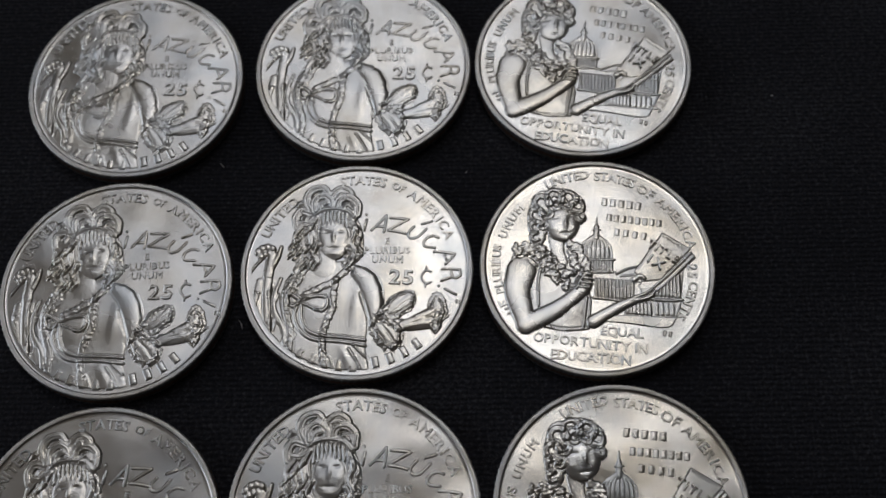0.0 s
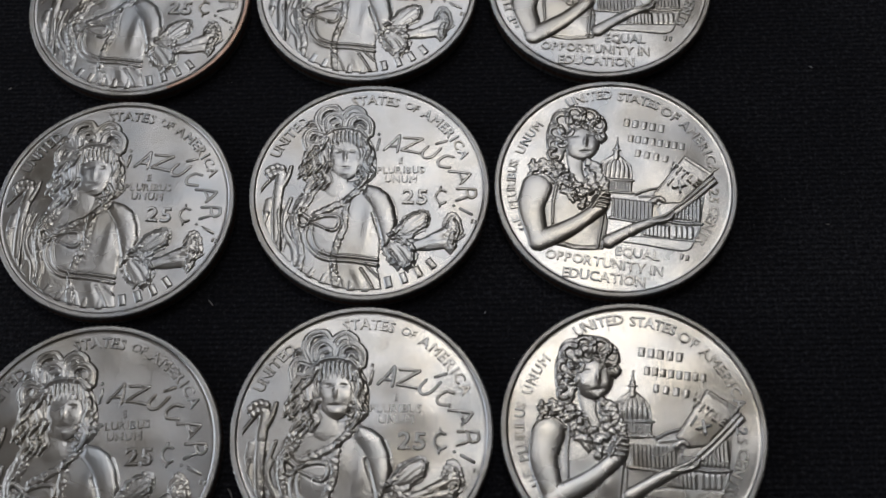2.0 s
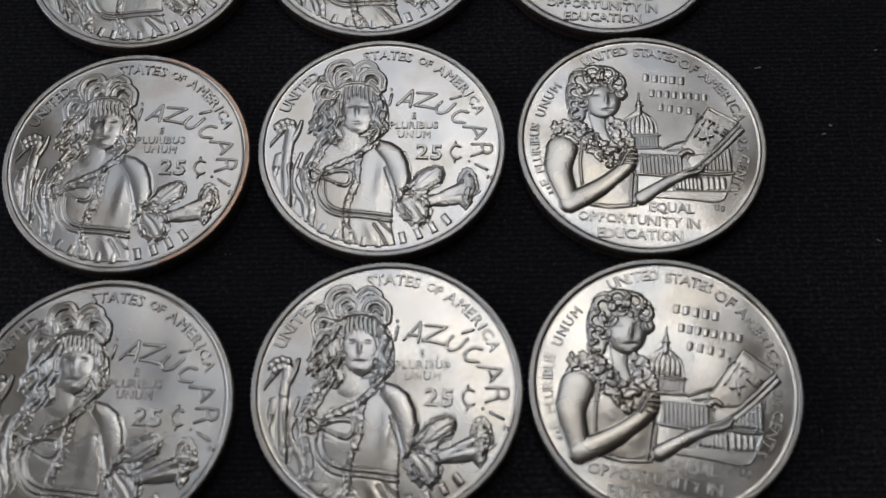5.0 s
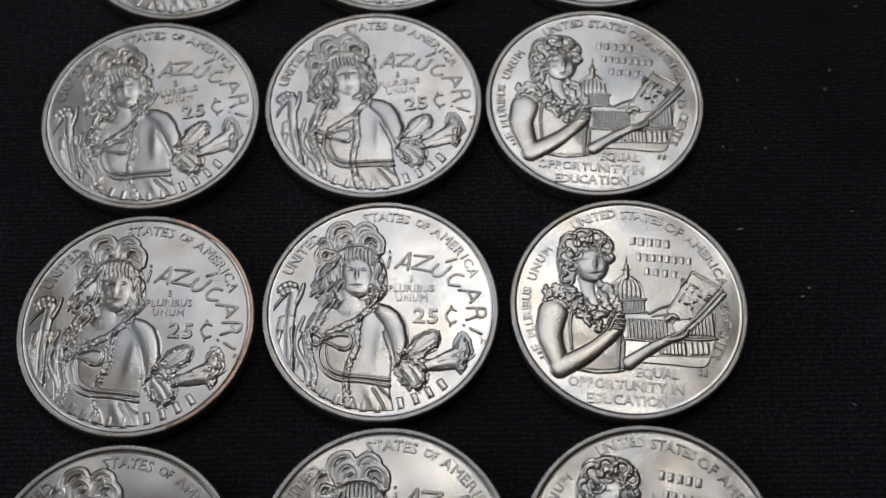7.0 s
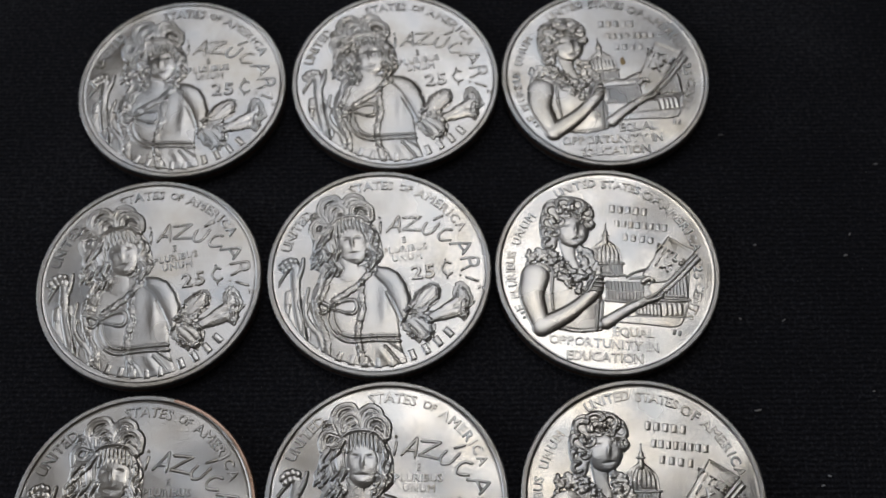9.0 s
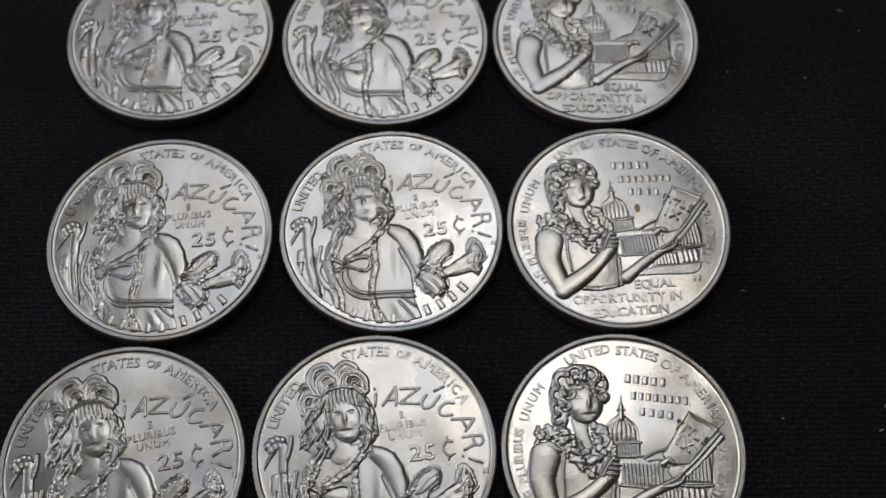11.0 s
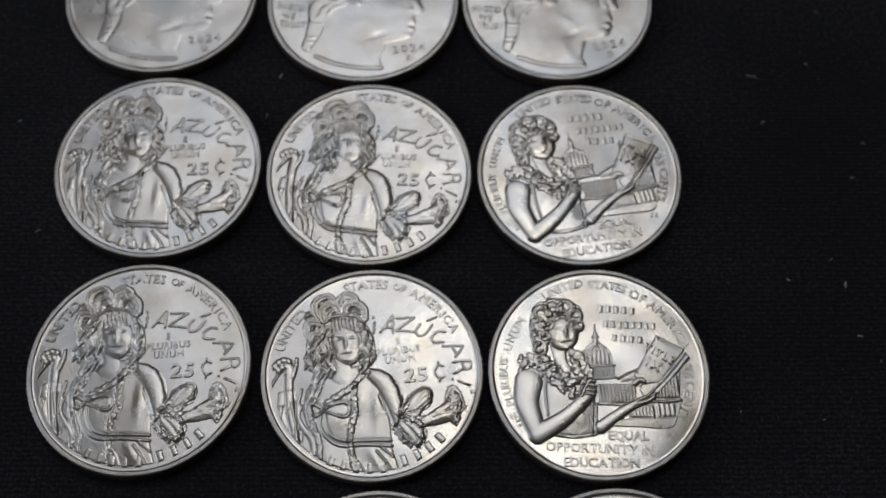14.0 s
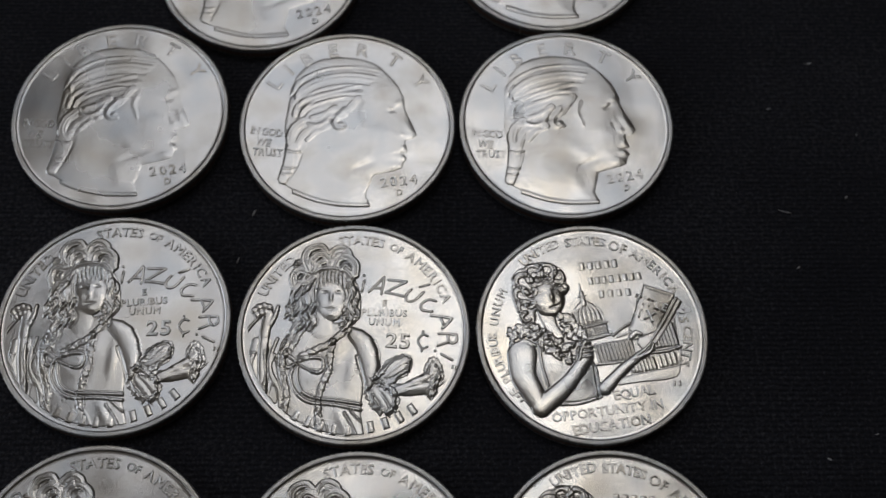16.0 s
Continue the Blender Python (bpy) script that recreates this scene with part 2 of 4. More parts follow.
def blank_mesh():
    """The struck disc: reeded side, rounded rim, dished field; the underside closed."""
    n = TEETH * 2
    prof = [(R * 0.97, 0.0, 0), (R - 0.00006, 0.00010, 1), (R - 0.00006, THICK - 0.00013, 1), (R - 0.00007, THICK - 0.00008, 1),
            (R - 0.00009, THICK - 0.00003, 0), (R - 0.00014, THICK, 0), (R - 0.00018, THICK + 0.000003, 0), (R - 0.00040, THICK + 0.000003, 0), (R - 0.00044, THICK, 0), (R - 0.00048, THICK - 0.00001, 0),
            (R - 0.00052, THICK - 0.00003, 0), (R - RIM + 0.00002, FIELD + 0.00003, 0), (R - RIM - 0.00004, FIELD + 0.00001, 0), (R - RIM - 0.0001, FIELD, 0),
            (R - RIM - 0.0003, FIELD, 0)]
    dish = [(k / 22) for k in range(21, 0, -1)]
    r0 = R - RIM - 0.0003
    prof += [(r0 * k, FIELD + DISH * (1 - k * k) ** 2, 0) for k in dish]
    verts, faces, mats = [], [], []
    for r, z, reed in prof:
        for i in range(n):
            a = 2 * math.pi * i / n
            rr = r + (0.00008 if reed and i % 2 else 0)
            wear = 0.000017 * (noise.noise((r * 900 * math.cos(a), r * 900 * math.sin(a), z * 4000)) + 1.3 * noise.noise((r * 4100 * math.cos(a), r * 4100 * math.sin(a), z * 9000))) if r > R - RIM else 0
            verts.append(((rr + wear) * math.cos(a), (rr + wear) * math.sin(a), z + wear))
    for j in range(len(prof) - 1):
        for i in range(n):
            i2 = (i + 1) % n
            faces.append((j * n + i, j * n + i2, (j + 1) * n + i2, (j + 1) * n + i))
            mats.append(1 if j in (0, 1, 2) else 2 if j < 10 else 0)
    verts += [(0, 0, 0), (0, 0, FIELD + DISH)]
    last = (len(prof) - 1) * n
    for i in range(n):
        i2 = (i + 1) % n
        faces.append((i2, i, len(verts) - 2))
        faces.append((last + i, last + i2, len(verts) - 1))
        mats += [0, 0]
    me = mesh_of("blank", verts, faces, [METAL, EDGE, WORN], True)
    me.polygons.foreach_set("material_index", mats)
    for p in me.polygons:
        if p.material_index == 1:
            p.use_smooth = False
    return me


BLANK = blank_mesh()
TONED = BLANK.copy()
TONED.materials.append(TONE)
for p in TONED.polygons:
    a = math.degrees(math.atan2(p.center.y, p.center.x))
    if THICK - 0.0002 < p.center.z and p.center.xy.length > R - 0.00042 and -70 < a < 75:
        p.material_index = 3


def part(name, me, parent, label=""):
    ob = new(name, me)
    ob.parent = parent
    return tagged(ob, label)


def coin(label, x, y, turn, pieces, blank=BLANK):
    """One coin lying on the cloth: an Empty at its base with its struck parts."""
    top = tagged(new("quarter_coin"), label, "coin", "coins in rows on the cloth")
    top.matrix_world = pose(x / 1000, y / 1000, 0.00002, 0, 0, turn)
    part("blank", blank, top)
    for name, me, lab in pieces:
        part(name, me, top, lab)
    return top

# ---- relief kit: heights in mm over a grid on the coin's field ----
STEP = 0.062
RELIEF_SCALE = 0.54
GRID = np.arange(-11.0, 11.01, STEP)
GX, GY = np.meshgrid(GRID, GRID)


def field_z(r):
    """The dished field's height in metres at radius r (metres)."""
    k = np.clip(r / (R - RIM - 0.0003), 0, 1)
    return FIELD + DISH * (1 - k * k) ** 2


def threads(size):
    """Fine knotted texture between 0 and 1, about size mm across a knot."""
    rng = np.random.default_rng(11)
    x, y = (GX + 12) / size, (GY + 12) / size
    table = rng.uniform(0, 1, (int(24 / size) + 3, int(24 / size) + 3))
    i, j = x.astype(int), y.astype(int)
    u, v = x - i, y - j
    u, v = u * u * (3 - 2 * u), v * v * (3 - 2 * v)
    return (table[j, i] * (1 - u) + table[j, i + 1] * u) * (1 - v) + (table[j + 1, i] * (1 - u) + table[j + 1, i + 1] * u) * v


THREAD = threads(0.21)


def curve(pts, n=7):
    """A smooth line through a few points."""
    p = [np.array(q, float) for q in pts]
    if len(p) < 3:
        return np.array(p)
    p = [2 * p[0] - p[1], *p, 2 * p[-1] - p[-2]]
    out = []
    for a, b, c, d in zip(p, p[1:], p[2:], p[3:]):
        for t in np.arange(n) / n:
            out.append(0.5 * (2 * b + (c - a) * t + (2 * a - 5 * b + 4 * c - d) * t * t + (3 * b - a - 3 * c + d) * t ** 3))
    return np.array([*out, p[-2]])


class Relief:
    """A struck form, built up from rounded limbs, plates, ridges and pearls."""

    def __init__(self):
        self.h = np.zeros_like(GX)
        self.rng = np.random.default_rng(7)

    def across(self, pts, r0, r1):
        line = curve(pts)
        radius = np.linspace(r0, r1, len(line))
        best = np.full_like(GX, 9.0)
        side = np.zeros_like(GX)
        for a, b, ra, rb in zip(line, line[1:], radius, radius[1:]):
            d = b - a
            t = np.clip(((GX - a[0]) * d[0] + (GY - a[1]) * d[1]) / (d @ d + 1e-9), 0, 1)
            ex, ey = GX - a[0] - t * d[0], GY - a[1] - t * d[1]
            q = np.hypot(ex, ey) / (ra + (rb - ra) * t)
            near = q < best
            side = np.where(near, np.sign(d[0] * ey - d[1] * ex) * q, side)
            best = np.minimum(best, q)
        return best, side

    def limb(self, pts, r0, r1, h, base=0.05, power=2.0):
        q, _ = self.across(pts, r0, r1)
        z = base + h * np.sqrt(np.clip(1 - q ** power, 0, 1))
        self.h = np.where(q < 1, np.maximum(self.h, z), self.h)
        return self

    def cord(self, pts, r0, r1, h):
        """A rounded cord lying on what is there, with a faint groove either side."""
        q, _ = self.across(pts, r0, r1)
        self.h -= 0.05 * np.exp(-((q - 1.25) / 0.3) ** 2) * (self.h > 0.08)
        self.h = np.where(q < 1, self.h + h * np.sqrt(np.clip(1 - q * q, 0, 1)), self.h)
        return self

    def ridge(self, pts, r, h):
        """A fine raised line (or a groove, with h below 0) on whatever lies there."""
        q, _ = self.across(pts, r, r * 0.7)
        self.h += h * np.clip(1 - q * q, 0, 1)
        return self

    def lock(self, pts, r0, r1, h, strands=3, base=0.04, cut=0.09):
        """A lock of strands: a limb with grooves along it."""
        q, s = self.across(pts, r0, r1)
        z = base + h * np.sqrt(np.clip(1 - q ** 2, 0, 1)) - cut * np.abs(np.sin(s * strands * math.pi / 2)) ** 4
        self.h = np.where(q < 1, np.maximum(self.h, z), self.h)
        return self

    def blob(self, p, rx, ry, h, turn=0.0, base=0.05, power=2.0):
        c, s = math.cos(radians(turn)), math.sin(radians(turn))
        x, y = GX - p[0], GY - p[1]
        q = np.hypot((c * x + s * y) / rx, (c * y - s * x) / ry)
        z = base + h * np.sqrt(np.clip(1 - q ** power, 0, 1))
        self.h = np.where(q < 1, np.maximum(self.h, z), self.h)
        return self

    def swell(self, p, rx, ry, h, turn=0.0):
        """A soft rise or hollow in what is there."""
        c, s = math.cos(radians(turn)), math.sin(radians(turn))
        x, y = GX - p[0], GY - p[1]
        q2 = ((c * x + s * y) / rx) ** 2 + ((c * y - s * x) / ry) ** 2
        self.h += h * np.exp(-q2 * 1.6)
        return self

    def plate(self, poly, h, edge=0.35, dome=0.0, reach=2.0):
        """A flat form with a rounded edge, slightly domed."""
        p = np.array(poly, float)
        inside = np.zeros(GX.shape, bool)
        dist = np.full_like(GX, 99.0)
        for a, b in zip(p, np.roll(p, -1, 0)):
            d = b - a
            t = np.clip(((GX - a[0]) * d[0] + (GY - a[1]) * d[1]) / (d @ d + 1e-9), 0, 1)
            dist = np.minimum(dist, np.hypot(GX - a[0] - t * d[0], GY - a[1] - t * d[1]))
            if abs(d[1]) > 1e-9:
                cross = (a[1] > GY) != (b[1] > GY)
                inside ^= cross & (GX < a[0] + (GY - a[1]) / d[1] * d[0])
        e = np.clip(dist / edge, 0, 1)
        z = h * np.sqrt(1 - (1 - e) ** 2) + dome * (1 - (1 - np.clip(dist / reach, 0, 1)) ** 2)
        self.h = np.where(inside, np.maximum(self.h, z), self.h)
        return self

    def pearls(self, pts, spread, count, r, h, base=0.1):
        """Beads, petals or ruffles scattered along a line, on top of what is there."""
        line = curve(pts)
        under = self.h.copy()
        for k in range(count):
            f = (k + self.rng.uniform(0, 0.8)) / count * (len(line) - 1)
            i = min(int(f), len(line) - 2)
            p = line[i] + (line[i + 1] - line[i]) * (f - i) + self.rng.uniform(-spread, spread, 2)
            rx = r * self.rng.uniform(0.7, 1.25)
            ry, turn, hh = rx * self.rng.uniform(0.55, 1.0), self.rng.uniform(0, math.pi), h * self.rng.uniform(0.7, 1.15)
            c, s = math.cos(turn), math.sin(turn)
            x, y = GX - p[0], GY - p[1]
            q = np.hypot((c * x + s * y) / rx, (c * y - s * x) / ry)
            z = np.maximum(under, base) + hh * np.sqrt(np.clip(1 - q * q, 0, 1))
            self.h = np.where(q < 1, np.maximum(self.h, z), self.h)
        return self

    def lace(self, pts, r, h, ripple=0.0):
        """A narrow band of needle lace laid on what is there, its edge scalloped."""
        q, side = self.across(pts, r, r)
        q = q * (1 + ripple * np.sin(GX * 8.3 + 1.7 * np.sin(GY * 5.1)) * np.sin(GY * 9.1 + 1.3 * np.sin(GX * 4.7)))
        z = np.clip(1 - q ** 4, 0, 1) * h * (0.55 + 0.75 * THREAD)
        self.h = np.where(q < 1, self.h + z, self.h)
        self.h -= 0.03 * np.exp(-((q - 1.2) / 0.2) ** 2) * (self.h > 0.06)
        return self

    def columns(self, p0, p1, height, count, r, h, base=0.08, up=(0.0, 1.0)):
        a, b = np.array(p0, float), np.array(p1, float)
        for k in range(count):
            c = a + (b - a) * k / max(count - 1, 1)
            self.limb([c, c + np.array(up) * height], r, r, h, base)
        return self

    def grain(self):
        """Slight unevenness of a struck surface."""
        g = self.rng.normal(0, 1, GX.shape)
        for _ in range(3):
            p = np.pad(g, 1, mode="edge")
            g = (p[:-2, 1:-1] + p[2:, 1:-1] + p[1:-1, :-2] + p[1:-1, 2:] + p[1:-1, 1:-1]) / 5
        return 0.0011 * g / g.std()

    def soften(self, times=1):
        for _ in range(times):
            g = np.pad(self.h, 1, mode="edge")
            s = (g[:-2, 1:-1] + g[2:, 1:-1] + g[1:-1, :-2] + g[1:-1, 2:]) / 4
            self.h = np.where(self.h > 0, 0.5 * self.h + 0.5 * s, self.h)
        return self

    def mesh(self, name, mat, scale=RELIEF_SCALE):
        """Only the raised part, sunk a hair into the field at its edge."""
        h = np.where(np.hypot(GX, GY) < 11.0, np.maximum(self.h, 0), 0) * scale
        h = np.where(h > 0.02, h + self.grain(), h)
        up = h > 0.006
        keep = up[:-1, :-1] | up[1:, :-1] | up[:-1, 1:] | up[1:, 1:]
        n = len(GRID)
        j, i = np.nonzero(keep)
        quads = np.stack([j * n + i, j * n + i + 1, (j + 1) * n + i + 1, (j + 1) * n + i], 1)
        used, inv = np.unique(quads, return_inverse=True)
        x, y = GX.ravel()[used] / 1000, GY.ravel()[used] / 1000
        z = field_z(np.hypot(x, y)) + h.ravel()[used] / 1000 - 0.000012
        return mesh_of(name, np.stack([x, y, z], 1).tolist(), inv.reshape(-1, 4).tolist(), [mat], True)


# ---- lettering ----
GLYPHS = {}


def glyph(ch):
    """Vertices, faces and width of one raised letter, one unit high."""
    if ch not in GLYPHS:
        cu = bpy.data.curves.new("glyph", 'FONT')
        cu.body, cu.size, cu.resolution_u = ch, 1.4, 2
        cu.extrude, cu.bevel_depth, cu.bevel_resolution = 0.03, 0.06, 1
        cu.offset = -0.014
        ob = bpy.data.objects.new("glyph", cu)
        scene.collection.objects.link(ob)
        me = bpy.data.meshes.new_from_object(ob.evaluated_get(bpy.context.evaluated_depsgraph_get()))
        v = np.array([p.co for p in me.vertices])
        f = [tuple(p.vertices) for p in me.polygons]
        bpy.data.objects.remove(ob)
        bpy.data.meshes.remove(me)
        bpy.data.curves.remove(cu)
        lo, hi = v[:, 0].min(), v[:, 0].max()
        v[:, 0] -= (lo + hi) / 2
        v[:, 1] -= 0.5
        GLYPHS[ch] = (v, f, hi - lo)
    return GLYPHS[ch]


def bar_glyph():
    """A plain upright bar for a letter that is not spelled out."""
    if "bar" not in GLYPHS:
        us, vs = np.linspace(-1, 1, 8), np.linspace(-1, 1, 10)
        v = np.array([(0.27 * u, 0.48 * w, 0.10 * (1 - u ** 2) ** 0.5 * (1 - w ** 6) ** 0.5 - 0.02) for w in vs for u in us])
        f = [(j * 8 + i, j * 8 + i + 1, j * 8 + i + 9, j * 8 + i + 8) for j in range(9) for i in range(7)]
        GLYPHS["bar"] = (v, f, 0.5)
    return GLYPHS["bar"]


def struck(name, letters, depth=1.0):
    """Letters (glyph, x, y, turn, height, width factor), in mm, joined into one raised word."""
    verts, faces = [], []
    for (v, f, _), x, y, turn, size, wide in letters:
        c, s = math.cos(radians(turn)), math.sin(radians(turn))
        gx, gy = v[:, 0] * size * wide, v[:, 1] * size
        px, py = (x + c * gx - s * gy) / 1000, (y + s * gx + c * gy) / 1000
        pz = field_z(np.hypot(px, py)) + depth * (v[:, 2] * 1.6 * size ** 0.4 - 0.005) / 1000
        faces += [tuple(i + len(verts) for i in q) for q in f]
        verts += np.stack([px, py, pz], 1).tolist()
    return mesh_of(name, verts, faces, [RELIEF])


def raised(letters, lift, name="title_letter", depth=1.2):
    """Letters that stand on a relief instead of on the field."""
    me = struck(name, letters, depth)
    for v in me.vertices:
        v.co.z += lift
    return me


def word_on_arc(text, arc, size, bars=False, low=False, wide=1.0):
    """A word bent round the coin: arc is radius, angle of the first and of the last letter."""
    r, a0, a1 = arc
    gl = [bar_glyph() if bars else glyph(ch) for ch in text]
    w = np.array([g[2] for g in gl]) + 0.22
    at = np.cumsum(w) - w / 2
    at = (at - at[0]) / (at[-1] - at[0]) if len(gl) > 1 else [0.0]
    out = []
    for g, f in zip(gl, at):
        a = a0 + (a1 - a0) * f
        out.append((g, r * math.cos(radians(a)), r * math.sin(radians(a)), a + 90 if low else a - 90, size, wide))
    return out


def word_on_line(text, ends, size, bars=False, wide=1.0):
    """A word on a straight line between the middles of its first and last letter."""
    (x0, y0), (x1, y1) = ends
    gl = [None if ch == " " else bar_glyph() if bars else glyph(ch) for ch in text]
    w = np.array([0.35 if g is None else g[2] + 0.22 for g in gl])
    at = np.cumsum(w) - w / 2
    at = (at - at[0]) / (at[-1] - at[0])
    turn = math.degrees(math.atan2(y1 - y0, x1 - x0))
    return [(g, x0 + (x1 - x0) * f, y0 + (y1 - y0) * f, turn, size, wide) for g, f in zip(gl, at) if g]


def lettered(letters, depth=1.0, name="letter"):
    """Each struck letter as a part of its own."""
    return [(name, struck(name, [g], depth), "") for g in letters]


def letters_at(spec, size):
    return [(glyph(ch), x, y, turn, size, 1.0) for ch, (x, y), turn in spec]


# ---- tails with a dancing figure ----
def dancer():
    f = Relief()
    # raised arm with a flared sleeve, a fist and what it holds
    f.plate([(-9.00, -0.10), (-8.60, -2.34), (-8.70, -4.71), (-8.45, -6.46), (-8.90, -7.80), (-9.97, -6.73), (-10.78, -5.15), (-10.75, -3.21), (-10.17, -1.00)], 0.13, 0.25, 0.06, 0.8)
    f.limb([(-9.10, 0.00), (-9.25, -1.80), (-9.15, -4.20), (-8.95, -6.90)], 0.50, 0.42, 0.20, 0.14).limb([(-10.00, -1.30), (-10.30, -3.40), (-9.95, -5.60)], 0.46, 0.38, 0.12, 0.12)
    f.ridge([(-9.65, -0.80), (-9.75, -3.40), (-9.40, -6.40)], 0.18, -0.05)
    f.limb([(-8.95, 1.80), (-9.05, 0.80), (-9.20, -0.60)], 0.52, 0.56, 0.26, 0.12)
    f.limb([(-11.35, -0.60), (-10.19, 1.01), (-9.13, 2.04)], 0.17, 0.20, 0.24)
    f.blob((-9.60, 2.15), 1.15, 0.80, 0.26, 8)
    for x, y in ((-10.45, 2.05), (-10.00, 2.45), (-9.45, 2.62), (-8.92, 2.45)):
        f.blob((x, y), 0.36, 0.42, 0.22, 20, 0.24)
    for x, y in ((-10.15, 1.55), (-9.70, 1.80), (-9.25, 1.90)):
        f.blob((x, y), 0.32, 0.36, 0.18, 20, 0.24)
    f.limb([(-7.98, 2.60), (-8.25, 1.60), (-8.75, 0.60)], 0.20, 0.40, 0.28, 0.10)
    f.lace([(-8.60, -1.20), (-8.85, -2.80), (-8.60, -4.60), (-8.70, -6.20), (-8.45, -7.90)], 0.28, 0.10, 0.3)
    f.lace([(-10.15, -2.60), (-10.45, -3.80), (-10.20, -4.90)], 0.26, 0.10, 0.3)
    f.plate([(-7.84, -1.15), (-8.40, -2.94), (-8.31, -4.42), (-7.58, -5.89), (-7.00, -7.34), (-7.60, -8.00), (-8.50, -7.70), (-8.20, -6.00), (-8.45, -4.20), (-8.40, -2.00)], 0.08, 0.2)
    f.limb([(-7.84, -1.00), (-8.40, -2.94), (-8.31, -4.42), (-7.58, -5.89), (-6.96, -7.34)], 0.20, 0.26, 0.14, 0.08)
    # dress and trunk
    f.plate([(-6.56, 0.02), (-4.27, 0.81), (-1.36, 0.91), (0.98, -0.05), (2.28, -1.91), (2.52, -3.44), (1.30, -5.84), (1.12, -8.79), (1.72, -11.79), (-1.60, -11.99), (-6.12, -10.18), (-6.85, -8.72), (-7.45, -5.77), (-7.96, -3.35), (-7.38, -1.21)], 0.14, 0.4, 0.08, 3.0)
    f.swell((-1.85, -2.79), 1.5, 2.2, 0.10).swell((0.01, -4.03), 0.7, 2.6, 0.16, -8).swell((-4.07, -4.90), 1.7, 1.4, 0.09).swell((-0.82, -9.64), 0.6, 1.6, 0.14, 20)
    f.limb([(-7.99, -2.74), (-8.44, -4.07), (-8.03, -5.46), (-7.36, -6.36), (-7.05, -8.14)], 0.18, 0.3, 0.16)
    f.limb([(-3.24, 1.56), (-3.31, -0.01)], 1.0, 1.25, 0.16, 0.12)
    f.lace([(-6.10, -0.10), (-6.70, -1.50), (-7.25, -3.00), (-7.00, -5.00), (-6.50, -7.00), (-6.70, -9.40)], 0.36, 0.15, 0.25)
    f.lace([(-5.50, 0.20), (-5.85, -0.90), (-6.40, -2.10), (-6.90, -2.70)], 0.34, 0.14, 0.25)
    f.lace([(-0.60, 0.30), (-1.75, -0.85), (-2.60, -1.60), (-3.70, -2.10), (-5.20, -2.90)], 0.38, 0.15, 0.25)
    f.lace([(-2.05, -1.20), (-2.30, -2.80), (-2.35, -4.40), (-2.95, -5.90), (-3.25, -7.40), (-3.15, -9.10), (-3.06, -11.20)], 0.36, 0.16, 0.25)
    f.cord([(-5.72, -3.49), (-4.31, -3.02), (-3.10, -3.15), (-2.90, -4.00), (-3.39, -4.60), (-4.08, -4.47)], 0.2, 0.2, 0.15)
    f.cord([(-5.78, -3.37), (-6.73, -2.75), (-6.99, -3.36), (-6.61, -4.09), (-5.83, -3.73)], 0.22, 0.2, 0.15)
    f.cord([(-5.83, -3.61), (-4.78, -4.11), (-3.91, -4.60)], 0.16, 0.14, 0.15)
    f.cord([(-5.94, -3.73), (-6.22, -5.18), (-5.59, -6.67), (-4.20, -7.69), (-1.71, -7.94), (1.11, -8.44)], 0.2, 0.18, 0.15)
    f.cord([(-5.59, -3.86), (-5.54, -5.18), (-5.03, -6.50), (-3.76, -7.22), (-1.16, -7.54), (1.10, -7.85)], 0.2, 0.16, 0.15)
    f.ridge([(-0.12, -8.31), (1.13, -9.66)], 0.14, 0.14).ridge([(-0.56, -8.77), (0.36, -10.23), (1.06, -11.79)], 0.18, 0.16).ridge([(-3.26, -8.75), (-2.45, -9.69), (-1.95, -11.36)], 0.14, 0.1)
    # shoulder and lowered arm
    f.plate([(-0.31, 0.53), (0.98, 0.14), (1.97, -0.61), (2.62, -2.10), (2.87, -3.75), (2.65, -5.25), (2.10, -6.56), (1.48, -6.32), (1.05, -4.76), (0.69, -3.43), (0.09, -1.89), (-0.75, -0.65)], 0.26, 0.45, 0.22, 1.1)
    f.ridge([(0.45, -2.81), (0.93, -4.34), (1.42, -6.14)], 0.22, -0.1).ridge([(2.26, -0.99), (2.80, -2.53), (2.87, -4.17)], 0.2, 0.07)
    # wide cuffs edged with lace, and the far sleeve
    f.plate([(1.90, -5.60), (2.60, -4.30), (3.60, -3.70), (4.70, -4.60), (4.60, -5.60), (5.60, -5.60), (5.20, -6.80), (3.60, -6.60)], 0.16, 0.30, 0.06, 0.8)
    fan = [(2.70, -5.30), (3.50, -3.57), (4.58, -2.81), (5.67, -2.65), (6.06, -3.25), (5.84, -4.31), (4.87, -4.88), (4.06, -5.30)]
    f.plate(fan, 0.24, 0.35, 0.10, 1.0)
    for line in ([(3.30, -4.90), (4.20, -3.90), (5.10, -3.10)], [(3.60, -5.05), (4.60, -4.20), (5.60, -3.50)], [(4.00, -5.15), (4.90, -4.60), (5.60, -4.10)]):
        f.ridge(line, 0.24, -0.035)
    far = [(4.07, -6.32), (5.95, -5.18), (7.58, -4.33), (8.24, -3.04), (8.94, -3.76), (9.20, -4.93), (8.76, -6.09), (9.30, -7.40), (8.37, -7.60), (7.57, -6.75), (5.96, -6.95), (4.60, -6.90)]
    f.plate(far, 0.17, 0.40, 0.12, 1.0)
